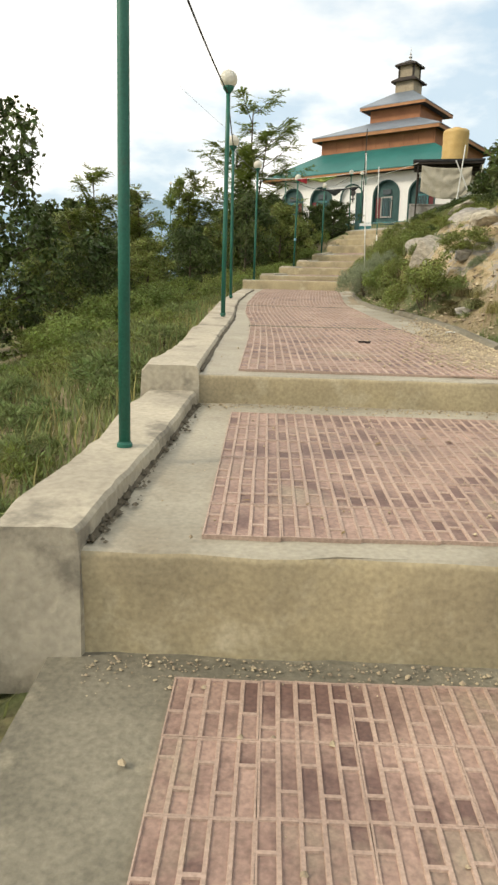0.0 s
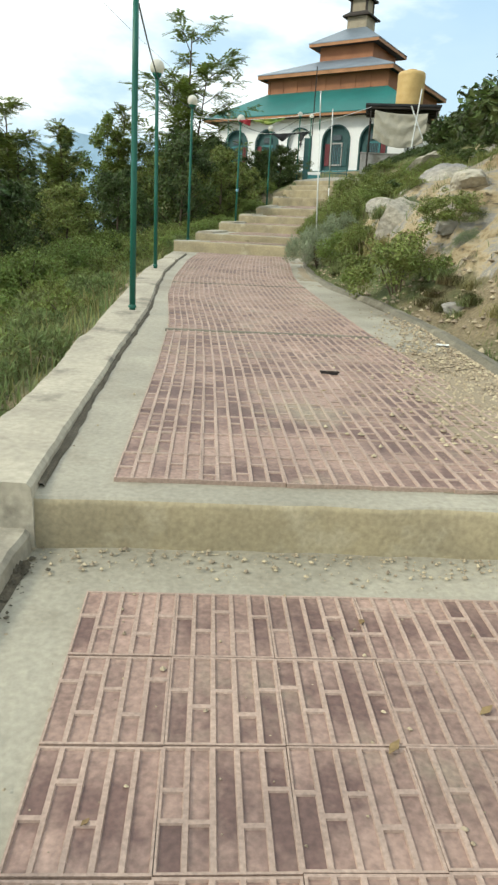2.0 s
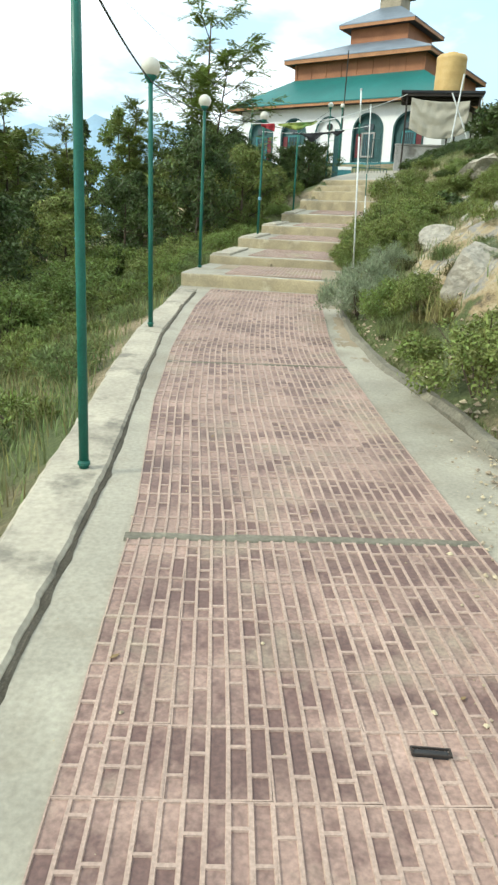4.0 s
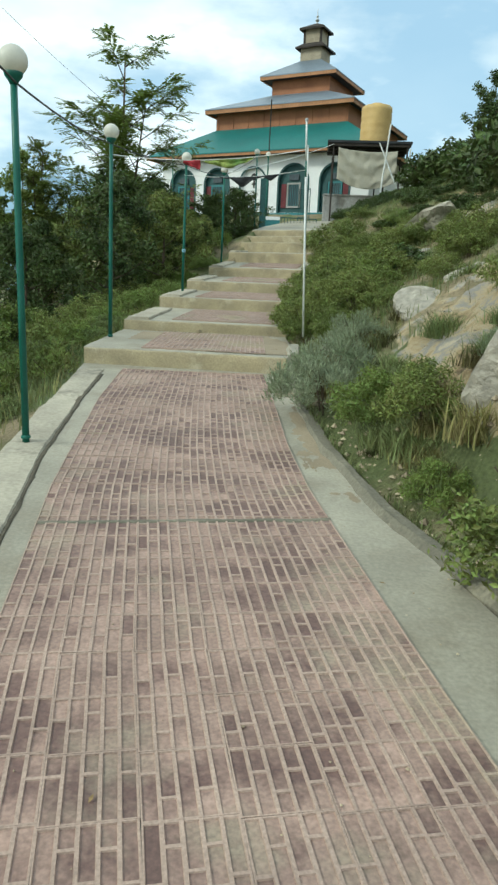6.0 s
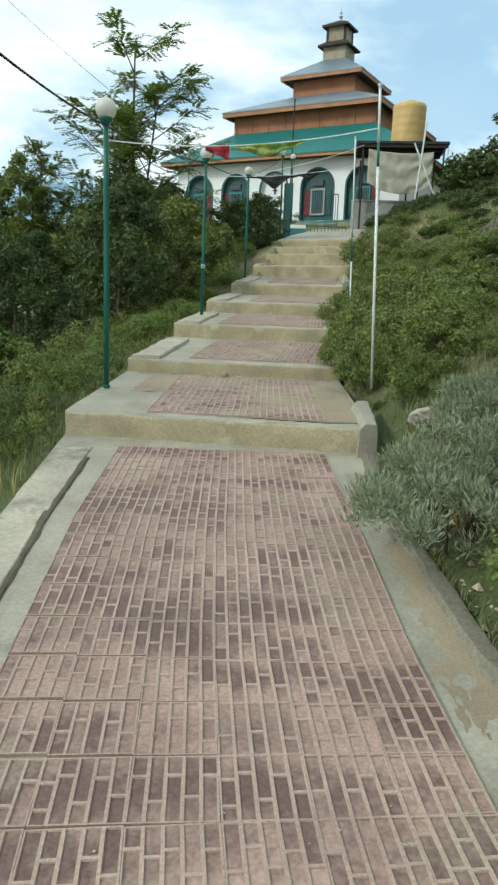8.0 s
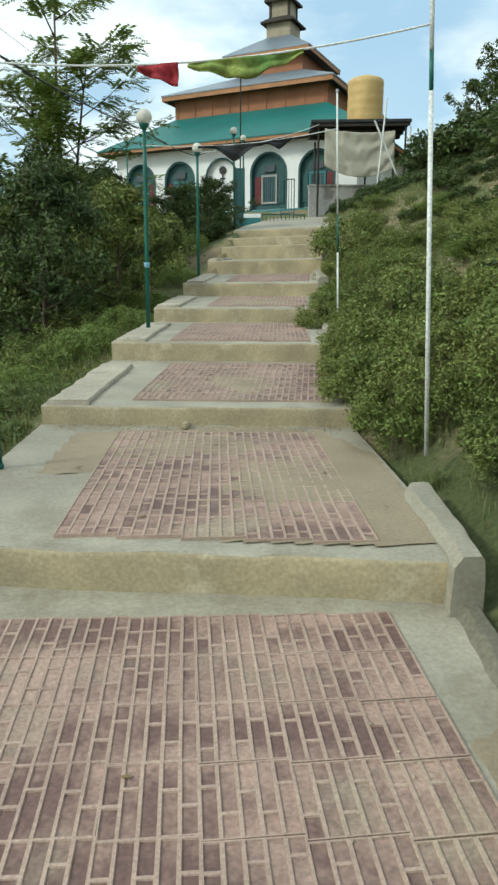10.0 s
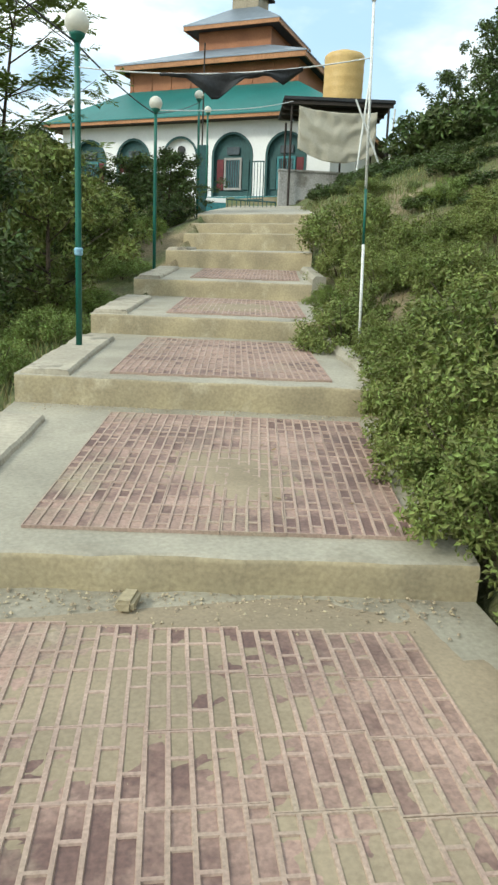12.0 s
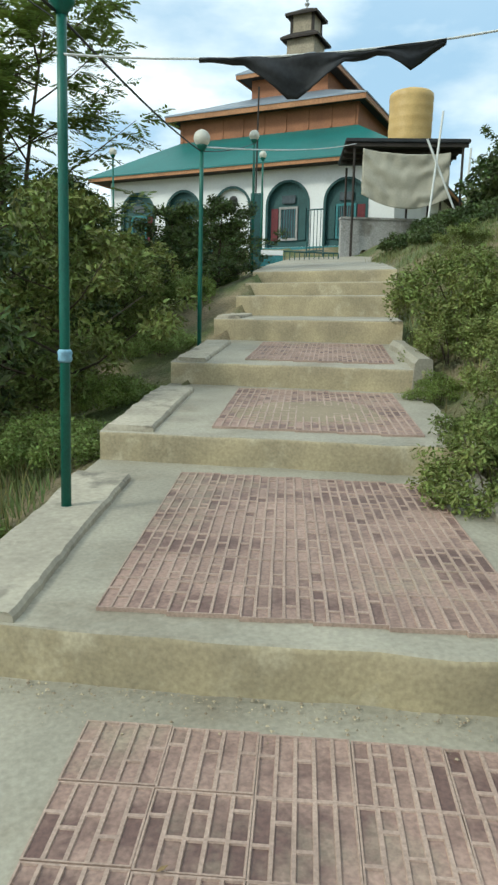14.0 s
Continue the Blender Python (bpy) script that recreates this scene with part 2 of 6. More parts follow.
M_TEALD = mat("dark_teal_paint", (0.018, 0.066, 0.066), (0.026, 0.085, 0.084), 1.2, 20, 0.55, 0.1, 0.003)
M_TEALB = mat("turquoise_paint", (0.045, 0.20, 0.215), (0.04, 0.165, 0.18), 1.2, 20, 0.6, 0.1, 0.003)
M_TEALR = mat("teal_roof_sheet", (0.011, 0.120, 0.110), (0.016, 0.150, 0.136), 0.6, 12, 0.5, 0.1, 0.004, dark=0.1)
M_GREYR = mat("grey_roof_sheet", (0.20, 0.24, 0.28), (0.155, 0.19, 0.225), 0.7, 10, 0.45, 0.1, 0.004, metal=0.3, dark=0.12)
M_ORANGE = mat("varnished_timber", (0.33, 0.135, 0.06), (0.25, 0.10, 0.045), 1.0, 18, 0.6, 0.2, 0.004, dark=0.15)
M_FASCIA = mat("fascia_timber", (0.42, 0.20, 0.09), (0.30, 0.14, 0.06), 1.2, 18, 0.6, 0.2, 0.004)
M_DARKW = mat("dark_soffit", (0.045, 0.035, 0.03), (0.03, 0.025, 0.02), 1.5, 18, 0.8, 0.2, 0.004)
M_SPIRE = mat("weathered_spire_wood", (0.36, 0.31, 0.23), (0.27, 0.23, 0.17), 1.5, 15, 0.8, 0.3, 0.006)
M_PLASTER = mat("grey_block_plaster", (0.36, 0.355, 0.34), (0.27, 0.265, 0.25), 1.3, 25, 0.9, 0.5, 0.01, stain=(0.18, 0.17, 0.15), stain_scale=1.2)
M_TANK = mat("yellow_tank_plastic", (0.56, 0.385, 0.15), (0.47, 0.31, 0.11), 1.5, 20, 0.45, 0.05, 0.002, dark=0.08)
M_CLOTH = mat("beige_cloth", (0.50, 0.47, 0.38), (0.42, 0.39, 0.31), 1.5, 50, 0.95, 0.3, 0.003, trans=0.2)
M_BLACKC = mat("black_tarp", (0.02, 0.022, 0.025), (0.035, 0.037, 0.04), 2, 40, 0.7, 0.3, 0.003)
M_REDC = mat("red_flag_cloth", (0.30, 0.03, 0.04), (0.22, 0.025, 0.03), 3, 40, 0.9, 0.1, 0.002)
M_YELC = mat("yellow_green_cloth", (0.42, 0.45, 0.12), (0.10, 0.22, 0.06), 3, 40, 0.9, 0.1, 0.002, trans=0.2)
M_GLASS = mat("dark_window_glass", (0.03, 0.045, 0.05), (0.05, 0.065, 0.07), 1.0, 10, 0.12, 0, spec=0.6)
M_MAROON = mat("maroon_curtain", (0.16, 0.045, 0.05), (0.11, 0.03, 0.035), 3, 30, 0.9, 0.1)
M_BLUE = mat("pale_blue_sign", (0.25, 0.45, 0.55), (0.2, 0.38, 0.5), 2, 30, 0.6, 0)
M_LEAF_D = mat("dark_leaf", (0.052, 0.080, 0.023), (0.095, 0.128, 0.034), 1.1, 25, 0.55, 0, vary=(0.025, 0.55), trans=0.12)
M_LEAF_M = mat("mid_leaf", (0.135, 0.172, 0.042), (0.215, 0.240, 0.066), 1.3, 25, 0.6, 0, vary=(0.025, 0.5), trans=0.18)
M_LEAF_Y = mat("bright_leaf", (0.175, 0.225, 0.048), (0.20, 0.26, 0.075), 1.3, 25, 0.6, 0, vary=(0.02, 0.4), trans=0.3)
M_LEAF_G = mat("silver_leaf", (0.285, 0.32, 0.205), (0.205, 0.245, 0.14), 1.5, 25, 0.75, 0, vary=(0.015, 0.3), trans=0.2)
M_GRASS = mat("grass_blade", (0.15, 0.20, 0.070), (0.22, 0.245, 0.10), 0.7, 12, 0.7, 0, vary=(0.02, 0.4), trans=0.3)
M_STRAW = mat("dry_grass", (0.28, 0.25, 0.10), (0.22, 0.2, 0.085), 0.9, 12, 0.8, 0, vary=(0.02, 0.35), trans=0.3)
M_BARK = mat("bark", (0.10, 0.075, 0.05), (0.06, 0.045, 0.032), 4, 50, 0.9, 0.6, 0.01)
# pale blue of distant air haze, put straight into the hill's base colour
M_HILL = mat("haze_tinted_hill", (0.30, 0.42, 0.52), (0.26, 0.38, 0.47), 0.004, 0.05, 1.0, 0, dark=0.05, spec=0.0)
M_LEAFDRY = mat("dry_leaf", (0.26, 0.19, 0.09), (0.2, 0.13, 0.06), 4, 50, 0.9, 0)

# ---- small builders ----


def mesh_ob(name, bm, material, parent=None, label="", smooth=False):
    me = bpy.data.meshes.new(name)
    bm.normal_update()
    if smooth:
        for f in bm.faces:
            f.smooth = True
    bm.to_mesh(me)
    bm.free()
    for m in (material if isinstance(material, (list, tuple)) else [material]):
        me.materials.append(m)
    ob = new(name, me)
    if parent is not None:
        ob.parent = parent
    if label:
        ob["label"] = label
    return ob


def part(name, bm, material, parent, label="", smooth=False):
    return mesh_ob(name, bm, material, parent, label, smooth)


def empty(name, m, label="", category="", group="", kind=""):
    ob = new(name)
    ob.empty_display_size = 0.1
    ob.matrix_basis = m
    return tagged(ob, label, category, group, kind)


def add_box(bm, x0, x1, y0, y1, z0, z1, m=None, bevel=0.0, mi=0):
    vs = [bm.verts.new((x, y, z)) for x in (x0, x1) for y in (y0, y1) for z in (z0, z1)]
    idx = ((0, 1, 3, 2), (4, 6, 7, 5), (0, 4, 5, 1), (2, 3, 7, 6), (0, 2, 6, 4), (1, 5, 7, 3))
    fs = [bm.faces.new([vs[i] for i in q]) for q in idx]
    for f in fs:
        f.material_index = mi
    if bevel:
        es = list({e for f in fs for e in f.edges})
        r = bmesh.ops.bevel(bm, geom=es, offset=bevel, segments=2, affect="EDGES")
        vs = list({v for f in r["faces"] for v in f.verts} | {v for v in vs if v.is_valid})
    if m is not None:
        bmesh.ops.transform(bm, matrix=m, verts=[v for v in vs if v.is_valid])
    return vs


def box(x0, x1, y0, y1, z0, z1, m=None, bevel=0.0):
    bm = bmesh.new()
    add_box(bm, x0, x1, y0, y1, z0, z1, m, bevel)
    return bm


def add_tube(bm, pts, radii, n=8, cap=True):
    """A round tube through pts."""
    rings = []
    for i, p in enumerate(pts):
        p = Vector(p)
        d = Vector(pts[min(i + 1, len(pts) - 1)]) - Vector(pts[max(i - 1, 0)])
        q = d.to_track_quat("Z", "Y")
        r = radii[i] if isinstance(radii, (list, tuple)) else radii
        rings.append([bm.verts.new(p + q @ Vector((r * math.cos(2 * math.pi * k / n), r * math.sin(2 * math.pi * k / n), 0))) for k in range(n)])
    for a, b in zip(rings, rings[1:]):
        for k in range(n):
            bm.faces.new((a[k], a[(k + 1) % n], b[(k + 1) % n], b[k]))
    if cap:
        bm.faces.new(rings[0][::-1])
        bm.faces.new(rings[-1])
    return bm


def tube(pts, radii, n=8):
    return add_tube(bmesh.new(), pts, radii, n)


def lathe(profile, n=16):
    """profile: (radius, z) from bottom to top."""
    bm = bmesh.new()
    rings = [[bm.verts.new((r * math.cos(2 * math.pi * k / n), r * math.sin(2 * math.pi * k / n), z)) for k in range(n)] for r, z in profile]
    for a, b in zip(rings, rings[1:]):
        for k in range(n):
            bm.faces.new((a[k], a[(k + 1) % n], b[(k + 1) % n], b[k]))
    bm.faces.new(rings[0][::-1])
    bm.faces.new(rings[-1])
    return bm


def interp(x, xs, ys):
    return float(np.interp(x, xs, ys))


def nz(x, y, z=0.0, s=1.0):
    return noise.noise((x * s, y * s, z * s))


# ---- the walkway in plan ----
# each riser: left end, right end, height of its foot, height of its top
RISERS = [
    ((-0.42, 2.84), (2.40, 2.84), -0.225, 0.174),
    ((-0.50, 5.30), (2.55, 5.30), 0.356, 0.559),
    ((-0.35, 17.47), (2.25, 16.80), 1.40, 1.61),
    ((0.00, 20.20), (2.60, 19.62), 1.67, 1.837),
    ((0.55, 22.78), (3.25, 22.00), 1.97, 2.19),
    ((1.16, 25.35), (3.75, 24.45), 2.32, 2.54),
    ((1.82, 27.90), (4.30, 26.75), 2.70, 2.945),
    ((2.52, 29.90), (4.75, 28.55), 3.16, 3.45),
    ((2.98, 31.00), (5.05, 29.60), 3.52, 3.82),
    ((3.25, 31.80), (5.35, 30.40), 3.86, 4.07),
    ((3.50, 32.60), (5.60, 31.10), 4.11, 4.32),
]
PATH_Y = [-6, 2.8, 5.3, 8, 10, 12.3, 13.8, 15.4, 17.1, 19.9, 22.4, 24.9, 27.3, 29.2, 31.1, 32.0, 36, 42, 49, 60]
LEFT_X = [-0.42, -0.42, -0.52, -0.50, -0.50, -0.56, -0.58, -0.48, -0.35, 0.02, 0.55, 1.16, 1.85, 2.5, 3.2, 3.5, 4.3, 6.0, 8.0, 12.0]
RIGHT_X = [2.4, 2.4, 2.55, 2.55, 2.45, 2.15, 2.0, 2.0, 2.25, 2.6, 3.15, 3.7, 4.25, 4.75, 5.4, 5.75, 6.5, 8.5, 10.5, 14.0]
WALK_Z = [-0.9, -0.23, 0.356, 0.72, 0.86, 1.0, 1.09, 1.24, 1.41, 1.67, 1.97, 2.32, 2.70, 3.16, 3.86, 4.3, 4.8, 5.5, 6.35, 6.6]


def left_x(y):
    return interp(y, PATH_Y, LEFT_X)


def right_x(y):
    return interp(y, PATH_Y, RIGHT_X)


def walk_z(y):
    return interp(y, PATH_Y, WALK_Z)


def smooth(a, b, x):
    t = min(1.0, max(0.0, (x - a) / (b - a)))
    return t * t * (3 - 2 * t)


def rockiness(x, y):
    """1 on the bare rocky part of the bank, 0 on soil."""
    d = x - right_x(y)
    if d < 0.2 or y < 2 or y > 40:
        return 0.0
    a = smooth(0.3, 1.0, d) * (1 - smooth(5.5, 8.0, d)) * smooth(6.5, 9.5, y + 0.5 * d) * (1 - smooth(13.5, 17.0, y))
    b = 0.7 * smooth(3.2, 4.2, d) * (1 - smooth(5.5, 7.0, d)) * smooth(16, 19, y) * (1 - smooth(28, 34, y))
    return max(a, b)


def ground_z(x, y):
    """Height of the hillside: it falls away left of the walkway and climbs on its right."""
    base = walk_z(y)
    lx, rx = left_x(y), right_x(y)
    near = 1.0
    if x < lx:
        d = lx - x
        drop = interp(d, [0, 0.12, 0.7, 3, 8, 20, 60, 200, 1500], [0.06, 0.16, 0.40, 1.25, 2.9, 5.5, 12, 25, 60])
        z = base - drop + 0.10 * smooth(0.5, 2, d) * (nz(x, y, 3, 0.8) + 0.5 * nz(x, y, 7, 2.1))
        z += 1.2 * smooth(5, 30, d) * nz(x, y, 11, 0.08)
    elif x > rx:
        d = x - rx
        rise = interp(d, [0, 0.2, 0.6, 1.2, 2.2, 4.5, 8, 14, 25, 60, 200, 1500], [-0.05, 0.06, 0.42, 0.92, 1.5, 2.8, 5.4, 9.2, 14, 20, 28, 60])
        k = interp(y, [-10, 3, 6, 9, 20, 34, 48, 60, 120], [0.3, 0.35, 0.55, 0.95, 0.85, 0.62, 0.8, 0.9, 0.8])
        z = base + (rise * k if rise > 0 else rise) + smooth(0.4, 1.6, d) * (0.20 * nz(x, y, 1, 0.7) + 0.10 * nz(x, y, 5, 1.9))
        rk = rockiness(x, y)
        if rk > 0.01:
            # beds that dip with the slope, broken into ledges
            h = 1.0 - abs(nz(x * 0.45 + y * 0.2, y * 1.2, 3, 1.2)) * 2
            f = (y * 0.95 + 0.3 * x + 0.9 * nz(x * 0.6, y, 8, 0.9)) / 0.75
            f -= math.floor(f)
            z += rk * (0.2 * h + 0.36 * (smooth(0.0, 0.3, f) - f) + 0.09 * nz(x, y, 6, 3.6))
    else:
        z = base - (0.12 if y < 18 else 0.32)
    if y > 50:
        z = z * 1.0 - smooth(55, 400, y) * 30
    # level terrace under the shrine
    du, dv = x - 9.9, y - 56.5
    q = max(abs(du * 0.819 - dv * 0.574) - 8.5, abs(du * 0.574 + dv * 0.819) - 9.0)
    t = 1 - smooth(0.0, 5.0, q)
    return z * (1 - t) + 6.38 * t


def axis(fine0, fine1, step, far, grow=1.22):
    v = [fine0 + i * step for i in range(int((fine1 - fine0) / step) + 1)]
    s, x = step, v[-1]
    while x < far:
        s *= grow
        x += s
        v.append(x)
    s, x, head = step, v[0], []
    while x > -far:
        s *= grow
        x -= s
        head.append(x)
    return head[::-1] + v


GX, GY = axis(-5.0, 8.0, 0.14, 2000), axis(-3.0, 36.0, 0.17, 2000)


def build_ground():
    verts = [(x, y, ground_z(x, y)) for y in GY for x in GX]
    w = len(GX)
    faces = [(j * w + i, j * w + i + 1, (j + 1) * w + i + 1, (j + 1) * w + i) for j in range(len(GY) - 1) for i in range(w - 1)]
    me = bpy.data.meshes.new("ground")
    me.from_pydata(verts, [], faces)
    for p in me.polygons:
        p.use_smooth = True
    me.materials.append(M_GROUND)
    at = me.attributes.new("rock", "FLOAT", "POINT")
    at.data.foreach_set("value", [rockiness(x, y) for x, y, z in verts])
    ob = new("ground", me)
    return tagged(ob, "sandy hillside soil with patches of pale rock and scrub", "ground", kind="structure")


ground = build_ground()

# ---- pavement slabs ----


def lerp2(a, b, t):
    return (a[0] + (b[0] - a[0]) * t, a[1] + (b[1] - a[1]) * t)


def slab(name, stations, label, worn=0.02, nx=22, thick=0.5, surface=None):
    """A concrete slab lofted through stations ((x, y) left, (x, y) right, z), its front face being the riser."""
    bm = bmesh.new()
    rows = []
    sub = []
    for a, b in zip(stations, stations[1:]):
        n = max(2, int((Vector((*b[0], 0)) - Vector((*a[0], 0))).length / 0.3))
        for k in range(n):
            t = k / n
            sub.append((lerp2(a[0], b[0], t), lerp2(a[1], b[1], t), a[2] + (b[2] - a[2]) * t))
    sub.append(stations[-1])
    for j, (pl, pr, z) in enumerate(sub):
        row = []
        for i in range(nx + 1):
            x, y = lerp2(pl, pr, i / nx)
            e = 0.014 * nz(x, y, 5, 5.0) if j == 0 else 0.0
            row.append(bm.verts.new((x, y + e, z + 0.006 * nz(x, y, 1, 3.0) - (0.004 + 0.006 * abs(nz(x, y, 2, 7.0)) if j == 0 else 0.0))))
        rows.append(row)
    for a, b in zip(rows, rows[1:]):
        for i in range(nx):
            bm.faces.new((a[i], a[i + 1], b[i + 1], b[i]))
    # rounded nose and riser
    f = rows[0]
    lower = []
    for dz, dy in ((-0.008, -0.012), (-0.03, -0.018), (-0.12, -0.012), (-0.22, -0.006), (-thick, 0.0)):
        lower.append([bm.verts.new((v.co.x, v.co.y + dy + worn * nz(v.co.x, v.co.z + dz, 9, 4.0), v.co.z + dz)) for v in f])
    prev = f
    for k, r in enumerate(lower):
        for i in range(nx):
            q = bm.faces.new((prev[i + 1], prev[i], r[i], r[i + 1]))
            if k > 0:
                q.material_index = 1
        prev = r
    # sides
    for col, flip in ((0, False), (nx, True)):
        top = [r[col] for r in rows]
        bot = [bm.verts.new((v.co.x, v.co.y, v.co.z - thick)) for v in top]
        for k in range(len(top) - 1):
            q = (top[k], top[k + 1], bot[k + 1], bot[k])
            bm.faces.new(q if flip else q[::-1])
    ob = mesh_ob(name, bm, [surface or M_CONC, M_RISER], smooth=False)
    for poly in ob.data.polygons:
        poly.use_smooth = poly.material_index == 1
    return tagged(ob, label, "pavement", kind="structure")

R = RISERS
SEGMENTS = [
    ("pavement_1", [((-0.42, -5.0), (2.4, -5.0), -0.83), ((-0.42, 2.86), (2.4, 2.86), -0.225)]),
    ("pavement_2", [((-0.46, 2.84), (2.45, 2.84), 0.174), ((-0.50, 5.32), (2.50, 5.32), 0.356)]),
    ("pavement_3", [((-0.50, 5.30), (2.55, 5.30), 0.559), ((-0.50, 7.4), (2.52, 7.4), 0.68), ((-0.50, 9.5), (2.45, 9.5), 0.83), ((-0.56, 12.0), (2.15, 12.0), 0.98),
                    ((-0.58, 14.0), (2.02, 13.85), 1.10), ((-0.46, 15.6), (2.0, 15.2), 1.25), ((-0.35, 17.5), (2.25, 16.84), 1.40)]),
]
for i in range(2, len(R) - 1):
    SEGMENTS.append((f"pavement_{i + 2}", [(R[i][0], R[i][1], R[i][3]), ((R[i + 1][0][0], R[i + 1][0][1] + 0.03), (R[i + 1][1][0], R[i + 1][1][1] + 0.03), R[i + 1][2])]))
SEGMENTS.append((f"pavement_{len(R) + 1}", [(R[-1][0], R[-1][1], 4.32), ((4.4, 36), (6.6, 34.6), 4.75), ((6.2, 42), (8.6, 40.5), 5.5), ((8.0, 49.2), (10.6, 47.2), 6.35)]))
SLABS = [slab(n, s, "worn grey concrete walkway with a sandy riser and stamped brick tiles", surface=M_CONC_OLD if n == "pavement_1" else None) for n, s in SEGMENTS]

# ---- raised kerb along the open side ----


def kerb_run(name, pts, label, h0=0.085, h1=None, category="kerb", surface=None):
    """pts: outer (x, y), inner (x, y), pavement height. A rough cast kerb with a worn inner edge."""
    h1 = h0 if h1 is None else h1
    bm = bmesh.new()
    sub = []
    for a, b in zip(pts, pts[1:]):
        n = max(2, int((Vector((*b[0], 0)) - Vector((*a[0], 0))).length / 0.06))
        for k in range(n):
            t = k / n
            sub.append((lerp2(a[0], b[0], t), lerp2(a[1], b[1], t), a[2] + (b[2] - a[2]) * t))
    sub.append(pts[-1])
    rows = []
    for q, (o, i, z) in enumerate(sub):
        hgt = h0 + (h1 - h0) * q / (len(sub) - 1)
        w = 0.016 * nz(i[0], i[1], 2, 0.9) + 0.006 * nz(i[0], i[1], 8, 7.0) + 0.008 * nz(i[0], i[1], 3, 21.0)
        v = 0.045 * nz(o[0], o[1], 4, 1.6) + 0.02 * nz(o[0], o[1], 7, 6.0)
        zz = z + hgt + 0.008 * nz(o[0], o[1], 6, 3.0)
        dx, dy = (i[0] - o[0]), (i[1] - o[1])
        prof = [(o[0] + v - 0.05, o[1], z - 0.55), (o[0] + v - 0.02, o[1], zz - 0.05), (o[0] + v + 0.02, o[1], zz), (o[0] + dx * 0.35, o[1] + dy * 0.35, zz + 0.006 * nz(o[0], o[1], 1, 6)),
                (o[0] + dx * 0.7, o[1] + dy * 0.7, zz + 0.006 * nz(o[0], o[1], 9, 6)), (i[0] + w - 0.015, i[1], zz - 0.002), (i[0] + w, i[1], zz - 0.02), (i[0] + w + 0.008, i[1], z - 0.05), (i[0] + w + 0.008, i[1], z - 0.55)]
        rows.append([bm.verts.new(p) for p in prof])
    for a, b in zip(rows, rows[1:]):
        for k in range(len(a) - 1):
            bm.faces.new((a[k], a[k + 1], b[k + 1], b[k]))
    bm.faces.new(rows[0])
    bm.faces.new(rows[-1][::-1])
    bmesh.ops.recalc_face_normals(bm, faces=bm.faces)
    return tagged(mesh_ob(name, bm, surface or M_CURB), label, category, kind="structure")


kerb_run("kerb_1", [((-0.62, 2.78), (-0.30, 2.80), 0.174), ((-0.55, 4.0), (-0.22, 4.0), 0.262), ((-0.50, 5.28), (-0.15, 5.28), 0.352)], "pale rough concrete kerb with a crumbled inner edge")
kerb_run("kerb_2", [((-0.52, 5.26), (-0.14, 5.26), 0.559), ((-0.48, 7.4), (-0.17, 7.4), 0.68), ((-0.50, 9.5), (-0.14, 9.5), 0.83), ((-0.56, 12.0), (-0.23, 12.0), 0.98),
                    ((-0.60, 13.8), (-0.27, 13.8), 1.09), ((-0.48, 15.4), (-0.18, 15.4), 1.235), ((-0.36, 16.9), (-0.06, 17.0), 1.37)], "pale rough concrete kerb with a crumbled inner edge", 0.048, 0.014)
for i in range(3, 8):
    a, b = R[i], R[i + 1]
    ax, bx = lerp2(a[0], a[1], 0.15), lerp2(b[0], b[1], 0.13)
    e = lerp2(a[0], b[0], 0.80)
    ei = lerp2(ax, bx, 0.80)
    kerb_run(f"kerb_{i}", [((a[0][0] + 0.045, a[0][1] + 0.012), (ax[0], ax[1] + 0.012), a[3]), (e, ei, a[3] + (b[2] - a[3]) * 0.8)], "pale rough concrete kerb with a dark inner edge", 0.042)
kerb_run("kerb_8", [((2.44, 7.2), (2.56, 7.2), 0.66), ((2.46, 9.0), (2.57, 9.0), 0.79), ((2.33, 11.0), (2.43, 11.0), 0.92), ((2.05, 12.6), (2.15, 12.6), 1.01), ((1.98, 14.0), (2.08, 14.0), 1.10), ((2.0, 15.4), (2.1, 15.4), 1.24), ((2.15, 16.75), (2.26, 16.75), 1.385)], "low weathered concrete edging beside the bank", 0.055, surface=M_CONC_OLD)
kerb_run("kerb_9", [((2.13, 16.70), (2.26, 16.70), 1.60), ((2.33, 17.75), (2.46, 17.75), 1.64)], "short concrete edging block beside the bank", 0.06, surface=M_CONC)
kerb_run("kerb_10", [((3.18, 22.2), (3.32, 22.2), 2.19), ((3.55, 24.3), (3.69, 24.3), 2.30)], "low weathered concrete edging beside the bank", 0.09, surface=M_CONC)
kerb_run("kerb_11", [((4.22, 26.75), (4.38, 26.75), 2.94), ((4.5, 28.2), (4.64, 28.2), 3.1)], "low weathered concrete edging beside the bank", 0.11, surface=M_CONC)

# ---- stamped tiles ----
TILE = 0.288


